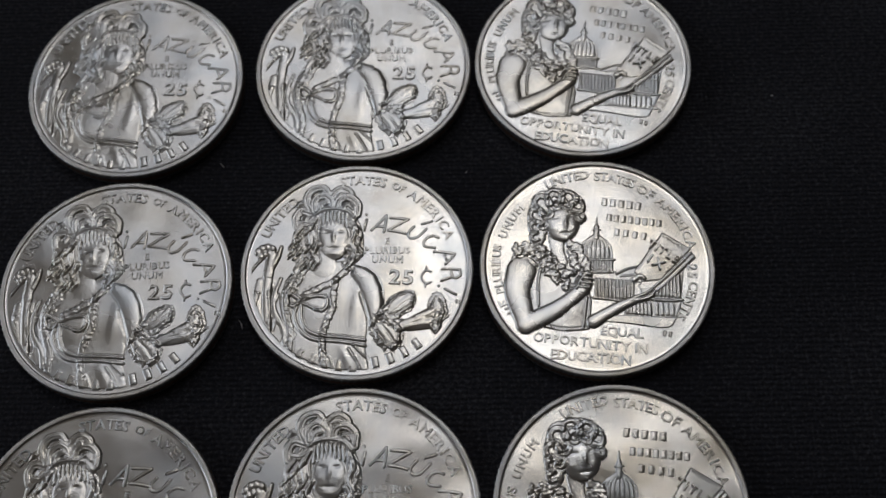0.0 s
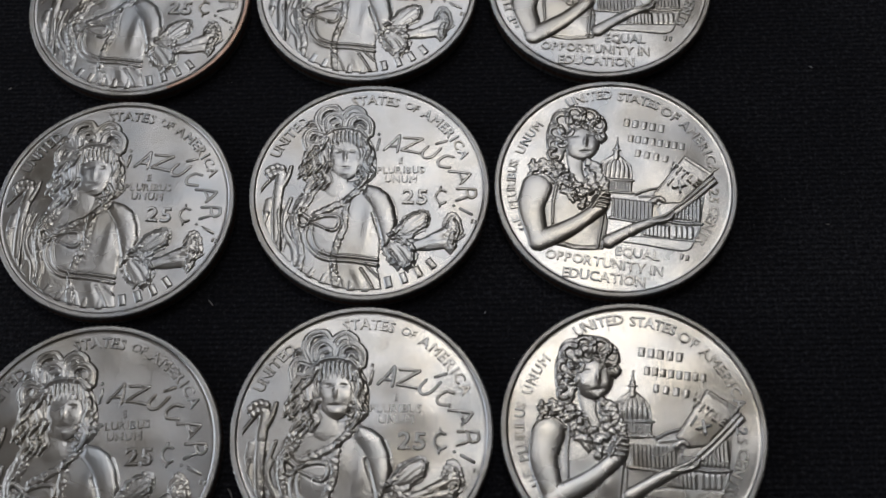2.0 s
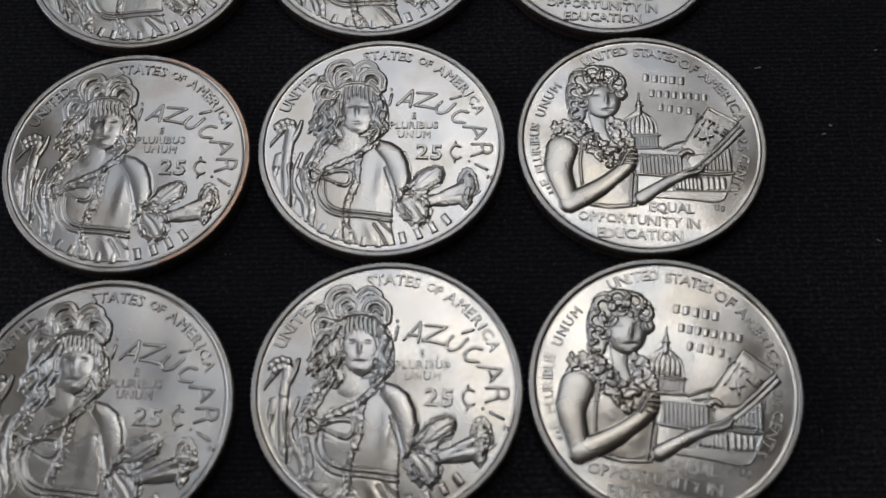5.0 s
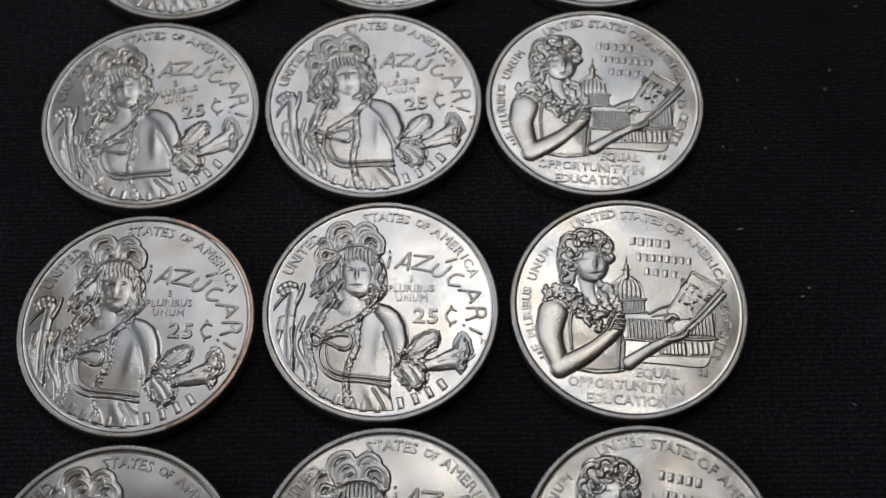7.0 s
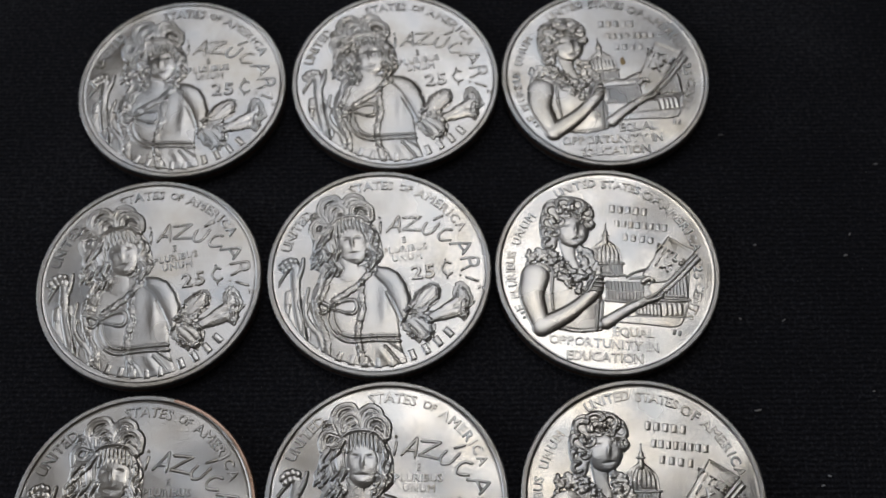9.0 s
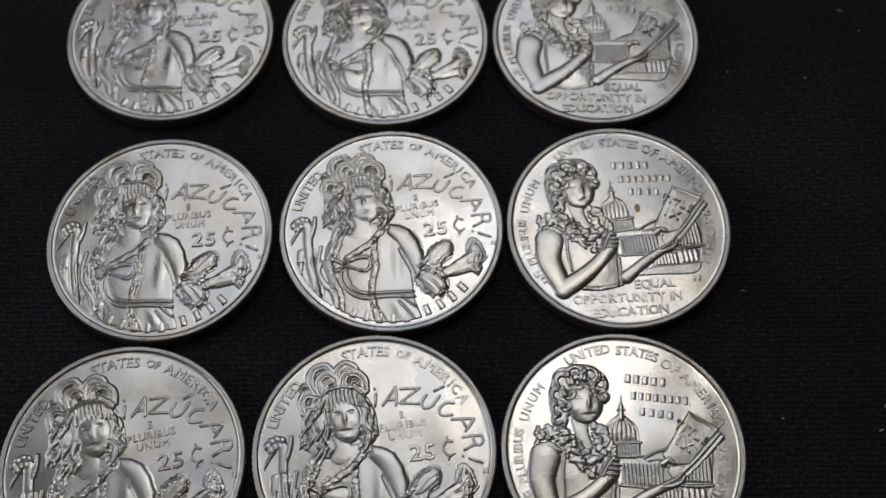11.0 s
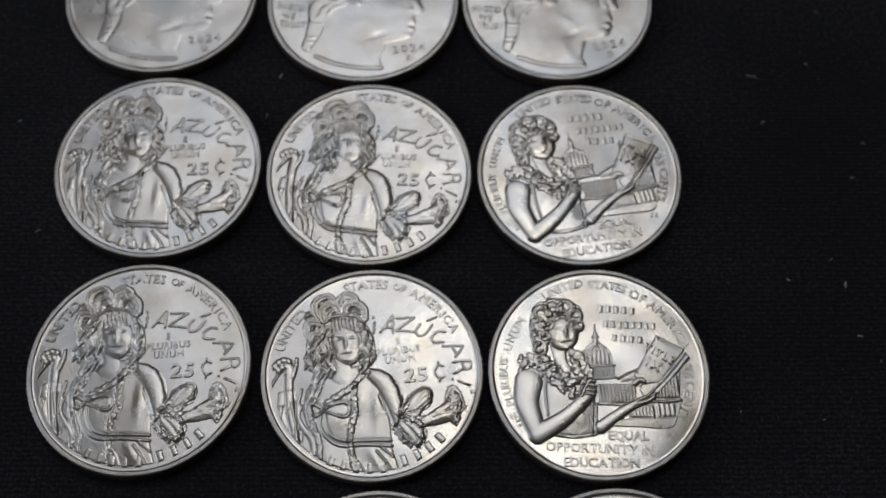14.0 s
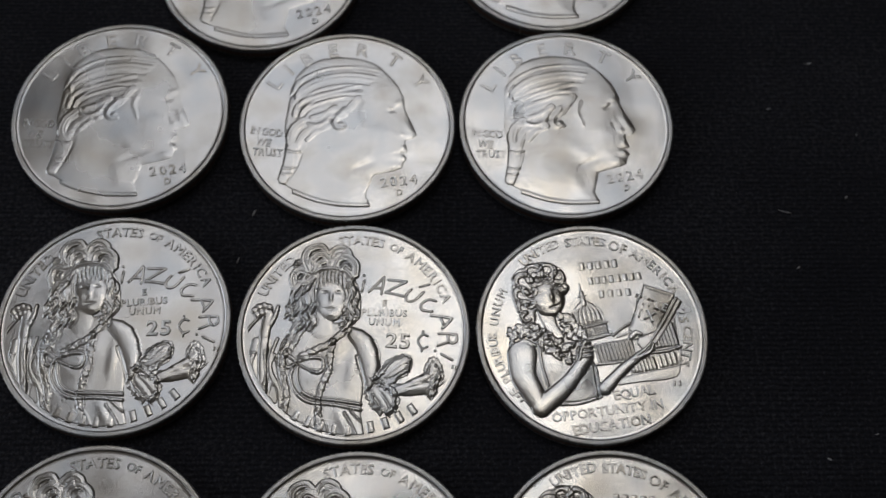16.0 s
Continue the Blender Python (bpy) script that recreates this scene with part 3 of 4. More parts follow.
    f.limb([(4.50, -6.50), (5.90, -6.00), (7.40, -5.80)], 0.50, 0.62, 0.14, 0.20).limb([(6.40, -5.50), (7.30, -5.10), (8.10, -4.60)], 0.40, 0.30, 0.12, 0.22).swell((7.50, -5.60), 0.5, 0.22, -0.10, 20).swell((6.30, -5.95), 0.7, 0.16, -0.07, 15)
    f.lace([(7.60, -4.30), (8.00, -3.30), (8.50, -3.10), (9.00, -3.90), (9.10, -4.95), (8.55, -6.00)], 0.34, 0.16, 0.35)
    f.lace([(8.45, -5.10), (8.20, -6.10), (8.50, -6.90), (9.15, -7.45)], 0.30, 0.15, 0.35)
    f.lace([(2.55, -5.10), (3.20, -4.30), (3.60, -3.50), (4.58, -2.85), (5.67, -2.70), (6.02, -3.30), (5.80, -4.25)], 0.26, 0.14, 0.35)
    f.plate([(1.64, -6.00), (2.44, -5.10), (3.37, -5.80), (4.62, -6.80), (4.70, -8.05), (3.83, -8.95), (2.86, -8.40), (2.10, -7.45)], 0.18, 0.30, 0.08, 0.9)
    for line in ([(2.40, -6.40), (3.10, -7.30), (3.70, -8.50)], [(2.90, -6.10), (3.70, -6.90), (4.30, -7.80)]):
        f.cord(line, 0.30, 0.36, 0.03)
    f.lace([(3.00, -5.40), (4.00, -5.45), (4.80, -5.00), (5.60, -4.50)], 0.26, 0.10, 0.35)
    f.lace([(1.60, -6.10), (1.90, -7.00), (2.45, -7.90), (3.10, -8.60)], 0.36, 0.17, 0.35)
    f.lace([(2.30, -5.20), (3.10, -5.70), (4.10, -6.30), (4.62, -7.00), (4.55, -8.05), (3.90, -8.80)], 0.34, 0.17, 0.35)
    f.limb([(8.89, -5.78), (9.41, -5.43), (9.81, -5.19)], 0.14, 0.1, 0.18, 0.04)
    # head: a plain oval under a fringe
    f.blob((-5.42, 3.48), 1.5, 3.1, 0.12, -8, 0.1).blob((-0.37, 3.31), 1.05, 2.6, 0.12, 6, 0.1)
    f.blob((-2.48, 3.33), 1.65, 2.35, 0.34, 4, 0.16).swell((-2.49, 3.58), 0.26, 0.75, 0.16).swell((-2.51, 2.31), 0.8, 0.2, -0.10).swell((-2.49, 1.68), 0.6, 0.3, 0.08)
    f.swell((-3.21, 4.23), 0.45, 0.22, -0.13).swell((-1.74, 4.22), 0.45, 0.22, -0.13).swell((-3.41, 3.15), 0.5, 0.5, 0.05).swell((-1.53, 3.13), 0.5, 0.5, 0.05)
    # long wavy locks beside it
    f.lock([(-4.22, 6.18), (-4.76, 4.76), (-4.57, 2.84), (-4.88, 1.57), (-4.38, 0.63)], 0.8, 0.5, 0.34, 4).lock([(-5.15, 5.74), (-5.68, 4.13), (-5.22, 2.84), (-5.94, 1.90), (-6.62, 1.28)], 0.6, 0.3, 0.3, 3)
    f.lock([(-5.83, 4.77), (-6.43, 3.81), (-5.98, 2.85), (-6.65, 2.10), (-7.10, 1.59)], 0.5, 0.25, 0.26, 3).lock([(-6.69, 2.86), (-7.07, 2.35), (-6.75, 1.72), (-6.28, 1.59)], 0.3, 0.2, 0.24, 2)
    f.lock([(-4.88, 1.57), (-5.73, 0.95), (-6.44, -0.17)], 0.45, 0.3, 0.26, 3).lock([(-4.40, 1.26), (-4.83, 0.32), (-5.38, -0.42)], 0.4, 0.25, 0.26, 2)
    f.lock([(-0.77, 5.69), (-0.26, 4.08), (-0.59, 2.80), (-0.10, 1.53), (-0.77, 0.60)], 0.7, 0.45, 0.34, 4).lock([(-0.14, 3.75), (0.34, 3.11), (-0.11, 2.16), (0.37, 1.53)], 0.4, 0.3, 0.28, 2)
    f.pearls([(-1.07, 1.44), (-1.26, 0.62), (-1.03, 0.00)], 0.28, 14, 0.24, 0.24, 0.14).pearls([(-4.77, 1.47), (-5.04, 0.61), (-5.36, 0.10)], 0.30, 14, 0.24, 0.22, 0.14)
    for line in ([(-4.44, 5.73), (-5.10, 4.44), (-4.81, 2.97), (-5.48, 1.90)], [(-4.88, 4.76), (-5.90, 3.74), (-5.62, 2.53), (-6.28, 1.59)], [(-5.52, 5.94), (-6.06, 4.77), (-6.61, 3.82), (-6.33, 2.85)], [(-4.11, 2.83), (-4.42, 1.89), (-4.04, 0.81), (-4.59, 0.00)],
                 [(-5.15, 2.53), (-5.58, 1.58), (-5.19, 0.63), (-5.86, -0.17)], [(-6.13, 3.49), (-6.80, 2.86), (-6.53, 1.97), (-7.20, 1.34)], [(-0.64, 5.37), (-0.15, 4.20), (-0.47, 2.93), (0.01, 1.91)], [(-0.16, 4.72), (0.33, 3.81), (-0.00, 2.80), (0.60, 1.90)], [(-0.81, 2.17), (-0.32, 1.28), (-0.77, 0.28)]):
        f.cord(line, 0.3, 0.2, 0.13)
    for k in range(9):
        u = k / 8
        f.limb([(-3.98 + 3.15 * u, 6.55 - 1.2 * (u - 0.5) ** 2), (-4.0 + 3.4 * u, 5.0 - 1.2 * (u - 0.5) ** 2)], 0.19, 0.15, 0.22, 0.2)
    # plumes on top
    f.lock([(-4.46, 6.32), (-3.88, 6.77), (-2.58, 6.95), (-1.21, 6.68), (-0.42, 5.89)], 0.4, 0.4, 0.36, 2, 0.2)
    f.lock([(-4.95, 6.71), (-5.48, 8.03), (-5.04, 9.16), (-3.85, 9.48), (-3.23, 8.81)], 0.55, 0.4, 0.32, 3, 0.12).lock([(-4.60, 6.71), (-4.64, 7.89), (-3.82, 8.55), (-2.97, 8.01), (-2.83, 7.22)], 0.55, 0.4, 0.36, 3, 0.16)
    f.lock([(-4.12, 6.71), (-3.91, 7.49), (-3.32, 7.75)], 0.45, 0.35, 0.34, 3, 0.2).lock([(-2.71, 7.22), (-2.75, 8.54), (-1.87, 9.32), (-0.96, 8.92), (-0.70, 8.12)], 0.55, 0.4, 0.32, 3, 0.12)
    f.lock([(-2.34, 6.95), (-2.01, 8.00), (-0.95, 8.25), (-0.09, 7.45), (-0.07, 6.27)], 0.6, 0.45, 0.36, 3, 0.16).lock([(-1.62, 6.68), (-1.16, 7.33), (-0.56, 6.80)], 0.4, 0.35, 0.36, 2, 0.2)
    f.lock([(-4.94, 6.45), (-6.02, 6.72), (-6.58, 5.95), (-6.42, 4.91)], 0.55, 0.5, 0.3, 3, 0.1).lock([(-5.33, 7.24), (-6.18, 7.71), (-6.52, 7.25)], 0.4, 0.25, 0.26, 2, 0.08)
    f.lock([(-4.45, 5.93), (-5.25, 5.28), (-6.08, 5.29)], 0.5, 0.35, 0.32, 3, 0.14).lock([(-2.15, 8.53), (-1.67, 8.66), (-1.42, 7.99)], 0.3, 0.25, 0.34, 2, 0.16)
    return f.soften().mesh("figure_relief", RELIEF)


def pen(name, strokes, width, height):
    """Hand-drawn letters: rounded ribbons along strokes in mm, each end tapered."""
    verts, faces = [], []
    for pts in strokes:
        line = curve(pts, 6)
        way = np.gradient(line, axis=0)
        way /= np.linalg.norm(way, axis=1)[:, None] + 1e-9
        line = np.vstack([line[0] - way[0] * width * 0.7, line, line[-1] + way[-1] * width * 0.7])
        way = np.vstack([way[0], way, way[-1]])
        first, n = len(verts), len(line)
        for k, (p, d) in enumerate(zip(line, way)):
            full = 0.45 if k in (0, n - 1) else 1.0
            for u, h in ((-1, -0.15), (-0.85, 0.55), (-0.45, 0.95), (0, 1.0), (0.45, 0.95), (0.85, 0.55), (1, -0.15)):
                x, y = p[0] - d[1] * u * width * full, p[1] + d[0] * u * width * full
                verts.append((x / 1000, y / 1000, float(field_z(math.hypot(x, y) / 1000)) + height * h * full / 1000))
        for j in range(n - 1):
            for i in range(6):
                q = first + j * 7 + i
                faces.append((q, q + 7, q + 8, q + 1))
    return mesh_of(name, verts, faces, [RELIEF], True)


AZUCAR = [
    [[(0.85, 6.30), (0.87, 6.18)], [(0.93, 5.68), (0.68, 4.38)]],
    [[(1.43, 4.37), (2.24, 5.22), (3.00, 6.11)], [(3.00, 6.11), (2.93, 5.12), (2.75, 4.13)], [(1.86, 4.86), (2.91, 4.78)]],
    [[(3.45, 5.79), (4.45, 5.71), (5.39, 5.61)], [(5.39, 5.61), (4.29, 5.00), (3.19, 4.34)], [(3.19, 4.34), (4.19, 4.17), (5.13, 3.94)]],
    [[(5.95, 4.76), (5.37, 4.06), (5.52, 3.45), (6.31, 3.52), (7.27, 4.49)], [(6.78, 5.03), (7.83, 5.35)]],
    [[(8.55, 3.45), (7.80, 3.62), (7.02, 3.08), (7.12, 2.45), (8.20, 2.28)]],
    [[(8.03, 1.83), (9.18, 1.72), (10.24, 1.55)], [(10.24, 1.55), (9.85, 1.05), (9.22, 0.40)], [(8.99, 1.69), (9.44, 0.72)]],
    [[(8.84, -0.16), (9.76, -0.15), (10.73, -0.25)], [(10.73, -0.25), (10.75, -0.90), (10.29, -1.19), (9.91, -0.83), (9.84, -0.24)], [(9.96, -1.04), (8.77, -1.47)]],
    [[(8.50, -2.02), (8.56, -2.07)], [(9.14, -2.35), (10.32, -3.01)]],
]


DANCE_PARTS = [
    ("figure_relief", dancer(), "raised figure in a ruffled dress, struck in silver metal"),
    *lettered(word_on_arc("UNITED", (10.52, 156.0, 132.1), 1.05)),
    *lettered(word_on_arc("STATES", (10.37, 99.5, 75.3), 1.05)),
    *lettered(word_on_arc("OF", (10.37, 67.2, 62.9), 0.85)),
    *lettered(word_on_arc("AMERICA", (10.33, 55.5, 21.7), 1.05)),
    *[("hand_drawn_letter", pen("hand_drawn_letter", strokes, 0.175, 0.09), "") for strokes in AZUCAR],
    *lettered(word_on_line("E ", [(3.16, 3.15), (3.45, 3.15)], 0.72)),
    *lettered(word_on_line("PLURIBUS", [(1.00, 2.09), (5.32, 2.05)], 0.76)),
    *lettered(word_on_line("UNUM", [(1.89, 1.07), (4.45, 0.99)], 0.76)),
    *lettered(word_on_line("25", [(4.00, -0.94), (5.38, -1.02)], 1.6, wide=1.12), 1.0, "digit"),
    ("cent_mark", pen("cent_mark", [[(7.75, -0.45), (7.20, -0.30), (6.72, -1.03), (7.20, -1.76), (7.75, -1.61)], [(7.22, -0.35), (7.26, 0.10)], [(7.18, -1.70), (7.12, -2.15)]], 0.15, 0.12), ""),
    *[("initial_bar", struck("initial_bar", [b]), "") for b in word_on_line("XX", [(10.35, -3.75), (10.70, -3.85)], 0.55, True)],
    *[("name_bar", raised([b], 0.00005, "name_bar", 0.6), "") for b in word_on_arc("XXXXX", (10.55, -120.7, -90.7), 1.3, True, True, 1.1)],
    *[("name_bar", raised([b], 0.00005, "name_bar", 0.6), "") for b in word_on_arc("XXXX", (10.40, -78.2, -52.9), 1.3, True, True, 1.1)],
]


# ---- tails with a domed building, a reader and a booklet ----
def reader():
    f = Relief()
    f.plate([(-7.36, 0.09), (-6.14, 1.33), (-2.99, 0.68), (-1.07, -0.90), (-0.70, -3.65), (-0.77, -6.94), (-2.92, -7.22), (-5.16, -6.97), (-6.54, -6.48)], 0.14, 0.4, 0.14, 3.0)
    f.swell((-4.92, -2.70), 1.4, 1.6, 0.1).swell((-2.51, -5.14), 1.0, 1.2, 0.1)
    f.cord([(-5.83, -0.42), (-6.10, -2.39), (-6.05, -4.69)], 0.16, 0.14, 0.13)
    f.cord([(-1.15, -3.65), (-1.55, -6.94)], 0.14, 0.14, 0.13).cord([(-0.72, -3.95), (-1.05, -6.94)], 0.14, 0.14, 0.13)
    f.cord([(-5.99, -6.78), (-3.49, -7.22), (-1.06, -7.06)], 0.16, 0.14, 0.13)
    # neck and collar
    f.limb([(-4.20, 3.00), (-4.00, 1.40), (-3.45, 0.20)], 0.85, 0.50, 0.12, 0.16)
    # near arm: shoulder, elbow, forearm, fist
    f.limb([(-7.81, -0.84), (-8.25, -2.98), (-7.78, -5.10), (-7.39, -6.47)], 1.55, 0.95, 0.42, 0.16, 2.2)
    f.limb([(-7.34, -6.71), (-5.08, -5.54), (-3.31, -4.36), (-1.49, -2.73)], 1.05, 0.72, 0.42, 0.2, 2.2)
    f.limb([(-8.70, -0.21), (-7.34, 0.59), (-6.22, -0.23)], 0.2, 0.2, 0.28, 0.12)
    f.blob((-1.46, -2.25), 0.95, 1.1, 0.4, 0, 0.2)
    for k, p in enumerate(((-0.81, -1.21), (-0.73, -1.70), (-0.82, -2.19), (-1.03, -2.68))):
        f.limb([(p[0] - 0.75, p[1] + 0.1), (p[0] + 0.15, p[1])], 0.25, 0.22, 0.46, 0.26)
    f.limb([(-2.17, -2.73), (-1.65, -1.69), (-1.02, -0.96)], 0.25, 0.22, 0.48, 0.26)
    # far arm reaching to the booklet
    f.limb([(-0.49, -6.29), (0.69, -5.53), (2.36, -4.52), (3.72, -3.93)], 0.72, 0.48, 0.36, 0.18, 2.2)
    f.limb([(3.26, -3.93), (4.41, -3.82), (5.59, -3.34)], 0.36, 0.25, 0.36, 0.22)
    f.limb([(4.12, -3.88), (5.17, -3.58), (5.81, -2.86)], 0.25, 0.2, 0.36, 0.24).limb([(3.57, -3.69), (4.75, -3.21), (5.61, -2.61)], 0.25, 0.18, 0.36, 0.24)
    f.limb([(3.75, -1.62), (4.36, -1.25), (4.79, -1.50)], 0.36, 0.28, 0.24, 0.3)
    # garland of blossoms
    f.pearls([(-8.70, 0.95), (-7.63, 1.75), (-6.52, 1.65), (-5.78, 1.10), (-5.30, 0.00), (-4.46, -1.30), (-2.80, -2.40)], 0.55, 120, 0.31, 0.20, 0.2)
    f.pearls([(-6.10, 2.10), (-5.20, 0.90), (-4.10, -0.40), (-2.72, -1.45)], 0.45, 70, 0.29, 0.18, 0.24)
    f.pearls([(-2.75, 2.35), (-1.95, 1.60), (-1.45, 0.55), (-1.10, -0.70)], 0.45, 70, 0.29, 0.18, 0.2)
    f.pearls([(-2.60, 1.30), (-2.35, 0.30), (-2.10, -0.90)], 0.35, 34, 0.28, 0.18, 0.22)
    # head: a plain oval
    f.blob((-3.52, 4.62), 1.80, 2.12, 0.46, -8, 0.24).swell((-3.20, 4.55), 0.26, 0.7, 0.18, -6).swell((-3.15, 2.75), 0.6, 0.3, 0.09).swell((-4.55, 3.95), 0.55, 0.5, 0.07).swell((-2.30, 4.15), 0.4, 0.5, 0.06)
    f.swell((-4.20, 5.18), 0.5, 0.24, -0.09, 8).swell((-2.62, 5.42), 0.42, 0.22, -0.09, 8).swell((-3.20, 3.42), 0.65, 0.17, -0.12, 6)
    # short curled hair
    for p, rx, ry, t in (((-6.05, 5.00), 1.15, 2.5, 0), ((-5.30, 7.00), 1.5, 1.5, 30), ((-3.70, 7.85), 1.9, 0.95, 0), ((-2.05, 6.95), 0.95, 1.35, 25), ((-6.15, 3.10), 0.9, 1.0, 0), ((-1.55, 5.55), 0.42, 1.0, 0)):
        f.blob(p, rx, ry, 0.22, t, 0.22, 3.0)
    for x, y, r, a, w in ((-6.35, 2.95, 0.50, 200, 0.30), (-6.30, 4.10, 0.62, 150, 0.34), (-6.20, 5.50, 0.72, 130, 0.38), (-5.65, 6.95, 0.78, 110, 0.40), (-4.35, 7.75, 0.85, 75, 0.42), (-2.85, 7.55, 0.80, 40, 0.40), (-1.90, 6.60, 0.68, 340, 0.36),
                          (-5.10, 5.75, 0.55, 300, 0.32), (-4.10, 6.85, 0.60, 230, 0.32), (-2.85, 6.75, 0.50, 250, 0.28), (-1.50, 5.35, 0.42, 300, 0.26), (-5.50, 4.35, 0.42, 320, 0.26)):
        arc = [(x + r * math.cos(radians(a + d)), y + r * math.sin(radians(a + d))) for d in (-120, -60, 0, 60, 120)]
        f.cord(arc, w, w * 0.55, 0.16)
        f.ridge([(x + (px - x) * 1.12, y + (py - y) * 1.12) for px, py in arc], 0.10, -0.06)
        f.swell((x, y), r * 0.4, r * 0.4, -0.05)
    return f.soften().mesh("figure_relief", RELIEF)


def capitol():
    f = Relief()
    f.plate([(-2.06, 0.67), (-1.76, 1.80), (-1.12, 2.68), (-0.50, 3.12), (0.43, 3.11), (0.98, 2.66), (1.44, 1.77), (1.64, 0.63)], 0.08, 0.9, 0.1, 2.0)
    top, base = np.array((-0.02, 3.30)), np.array((-0.21, 0.65))
    for k in range(9):
        u = (k - 4) / 4.0
        w = base + np.array((1.85 * u, 0.0))
        f.ridge([top + np.array((0.35 * u, 0)), (top + w) / 2 + np.array((0.75 * u * (1.2 - abs(u) * 0.4), 0.25)), w], 0.11, 0.09)
    f.limb([(-0.04, 3.05), (0.05, 4.33)], 0.36, 0.26, 0.2, 0.05).limb([(0.06, 4.45), (0.13, 5.42)], 0.16, 0.07, 0.16, 0.03).limb([(-0.32, 3.94), (0.38, 3.94)], 0.12, 0.12, 0.2, 0.1)
    f.plate([(-2.27, -0.70), (-2.17, 0.79), (1.75, 0.63), (1.63, -0.86)], 0.09, 0.15)
    f.columns((-2.08, -0.45), (1.48, -0.61), 0.85, 14, 0.085, 0.12)
    f.limb([(-2.23, 0.73), (-0.22, 0.53), (1.81, 0.57)], 0.14, 0.14, 0.14, 0.08).limb([(-2.32, -0.64), (-0.21, -0.84), (1.81, -0.80)], 0.14, 0.14, 0.14, 0.08)
    f.plate([(-2.00, -1.81), (-1.92, -0.70), (2.08, -0.98), (3.00, -0.37), (4.37, 0.11), (4.71, -0.51), (4.58, -1.99)], 0.09, 0.15)
    f.limb([(1.97, -0.98), (3.17, -0.38), (4.47, -0.01)], 0.13, 0.13, 0.16, 0.08)
    f.ridge([(2.35, -1.23), (4.38, -1.01)], 0.12, 0.08)
    f.plate([(-0.43, -3.90), (-0.26, -1.58), (3.86, -1.74), (3.65, -4.05)], 0.07, 0.15)
    f.columns((-0.17, -3.48), (3.57, -3.69), 1.85, 11, 0.15, 0.16, 0.06)
    f.limb([(-0.53, -3.65), (1.84, -3.92), (3.65, -4.05)], 0.15, 0.15, 0.14, 0.08)
    # near wing with its tall order, and the block under it
    f.plate([(5.16, -3.70), (5.62, -1.26), (7.32, -0.35), (8.96, -0.05), (8.43, -3.97)], 0.07, 0.15)
    f.columns((5.66, -3.22), (8.27, -3.37), 2.3, 8, 0.17, 0.16, 0.06)
    f.limb([(5.05, -3.70), (6.97, -3.84), (8.57, -3.73)], 0.17, 0.17, 0.16, 0.1)
    f.plate([(2.55, -5.60), (2.86, -4.05), (5.54, -3.95), (8.44, -3.85), (7.80, -5.65)], 0.1, 0.15)
    f.columns((2.98, -5.25), (5.23, -5.39), 1.05, 7, 0.19, 0.14, 0.08)
    f.columns((5.92, -5.27), (7.50, -5.29), 0.95, 4, 0.24, 0.1, 0.08)
    f.plate([(-0.31, -6.06), (1.14, -5.59), (2.73, -5.49), (7.69, -5.65), (8.10, -4.93), (7.55, -6.42), (6.68, -6.71)], 0.2, 0.12)
    f.limb([(-0.48, -6.06), (3.33, -6.38), (6.68, -6.71), (7.66, -5.88), (8.43, -4.03)], 0.1, 0.1, 0.16, 0.06)
    return f.soften().mesh("building_relief", RELIEF)


def booklet():
    f = Relief()
    f.plate([(7.14, 2.47), (9.93, 1.44), (10.23, 0.93), (5.56, -3.71), (4.72, -3.58), (4.14, -2.36)], 0.2, 0.15, 0.05)
    f.plate([(6.86, 3.81), (9.76, 1.94), (6.50, -1.64), (4.65, -1.87), (3.71, -0.75)], 0.30, 0.12, 0.05)
    f.ridge([(6.99, 3.36), (9.28, 1.82)], 0.1, -0.06).ridge([(6.64, 3.37), (4.20, -0.51)], 0.1, -0.06)
    f.limb([(9.71, 1.50), (7.25, -1.03), (5.49, -2.61)], 0.15, 0.12, 0.16, 0.18).limb([(10.02, 1.18), (7.69, -1.28), (5.67, -3.10)], 0.12, 0.1, 0.16, 0.14)
    return f.mesh("booklet_relief", RELIEF)


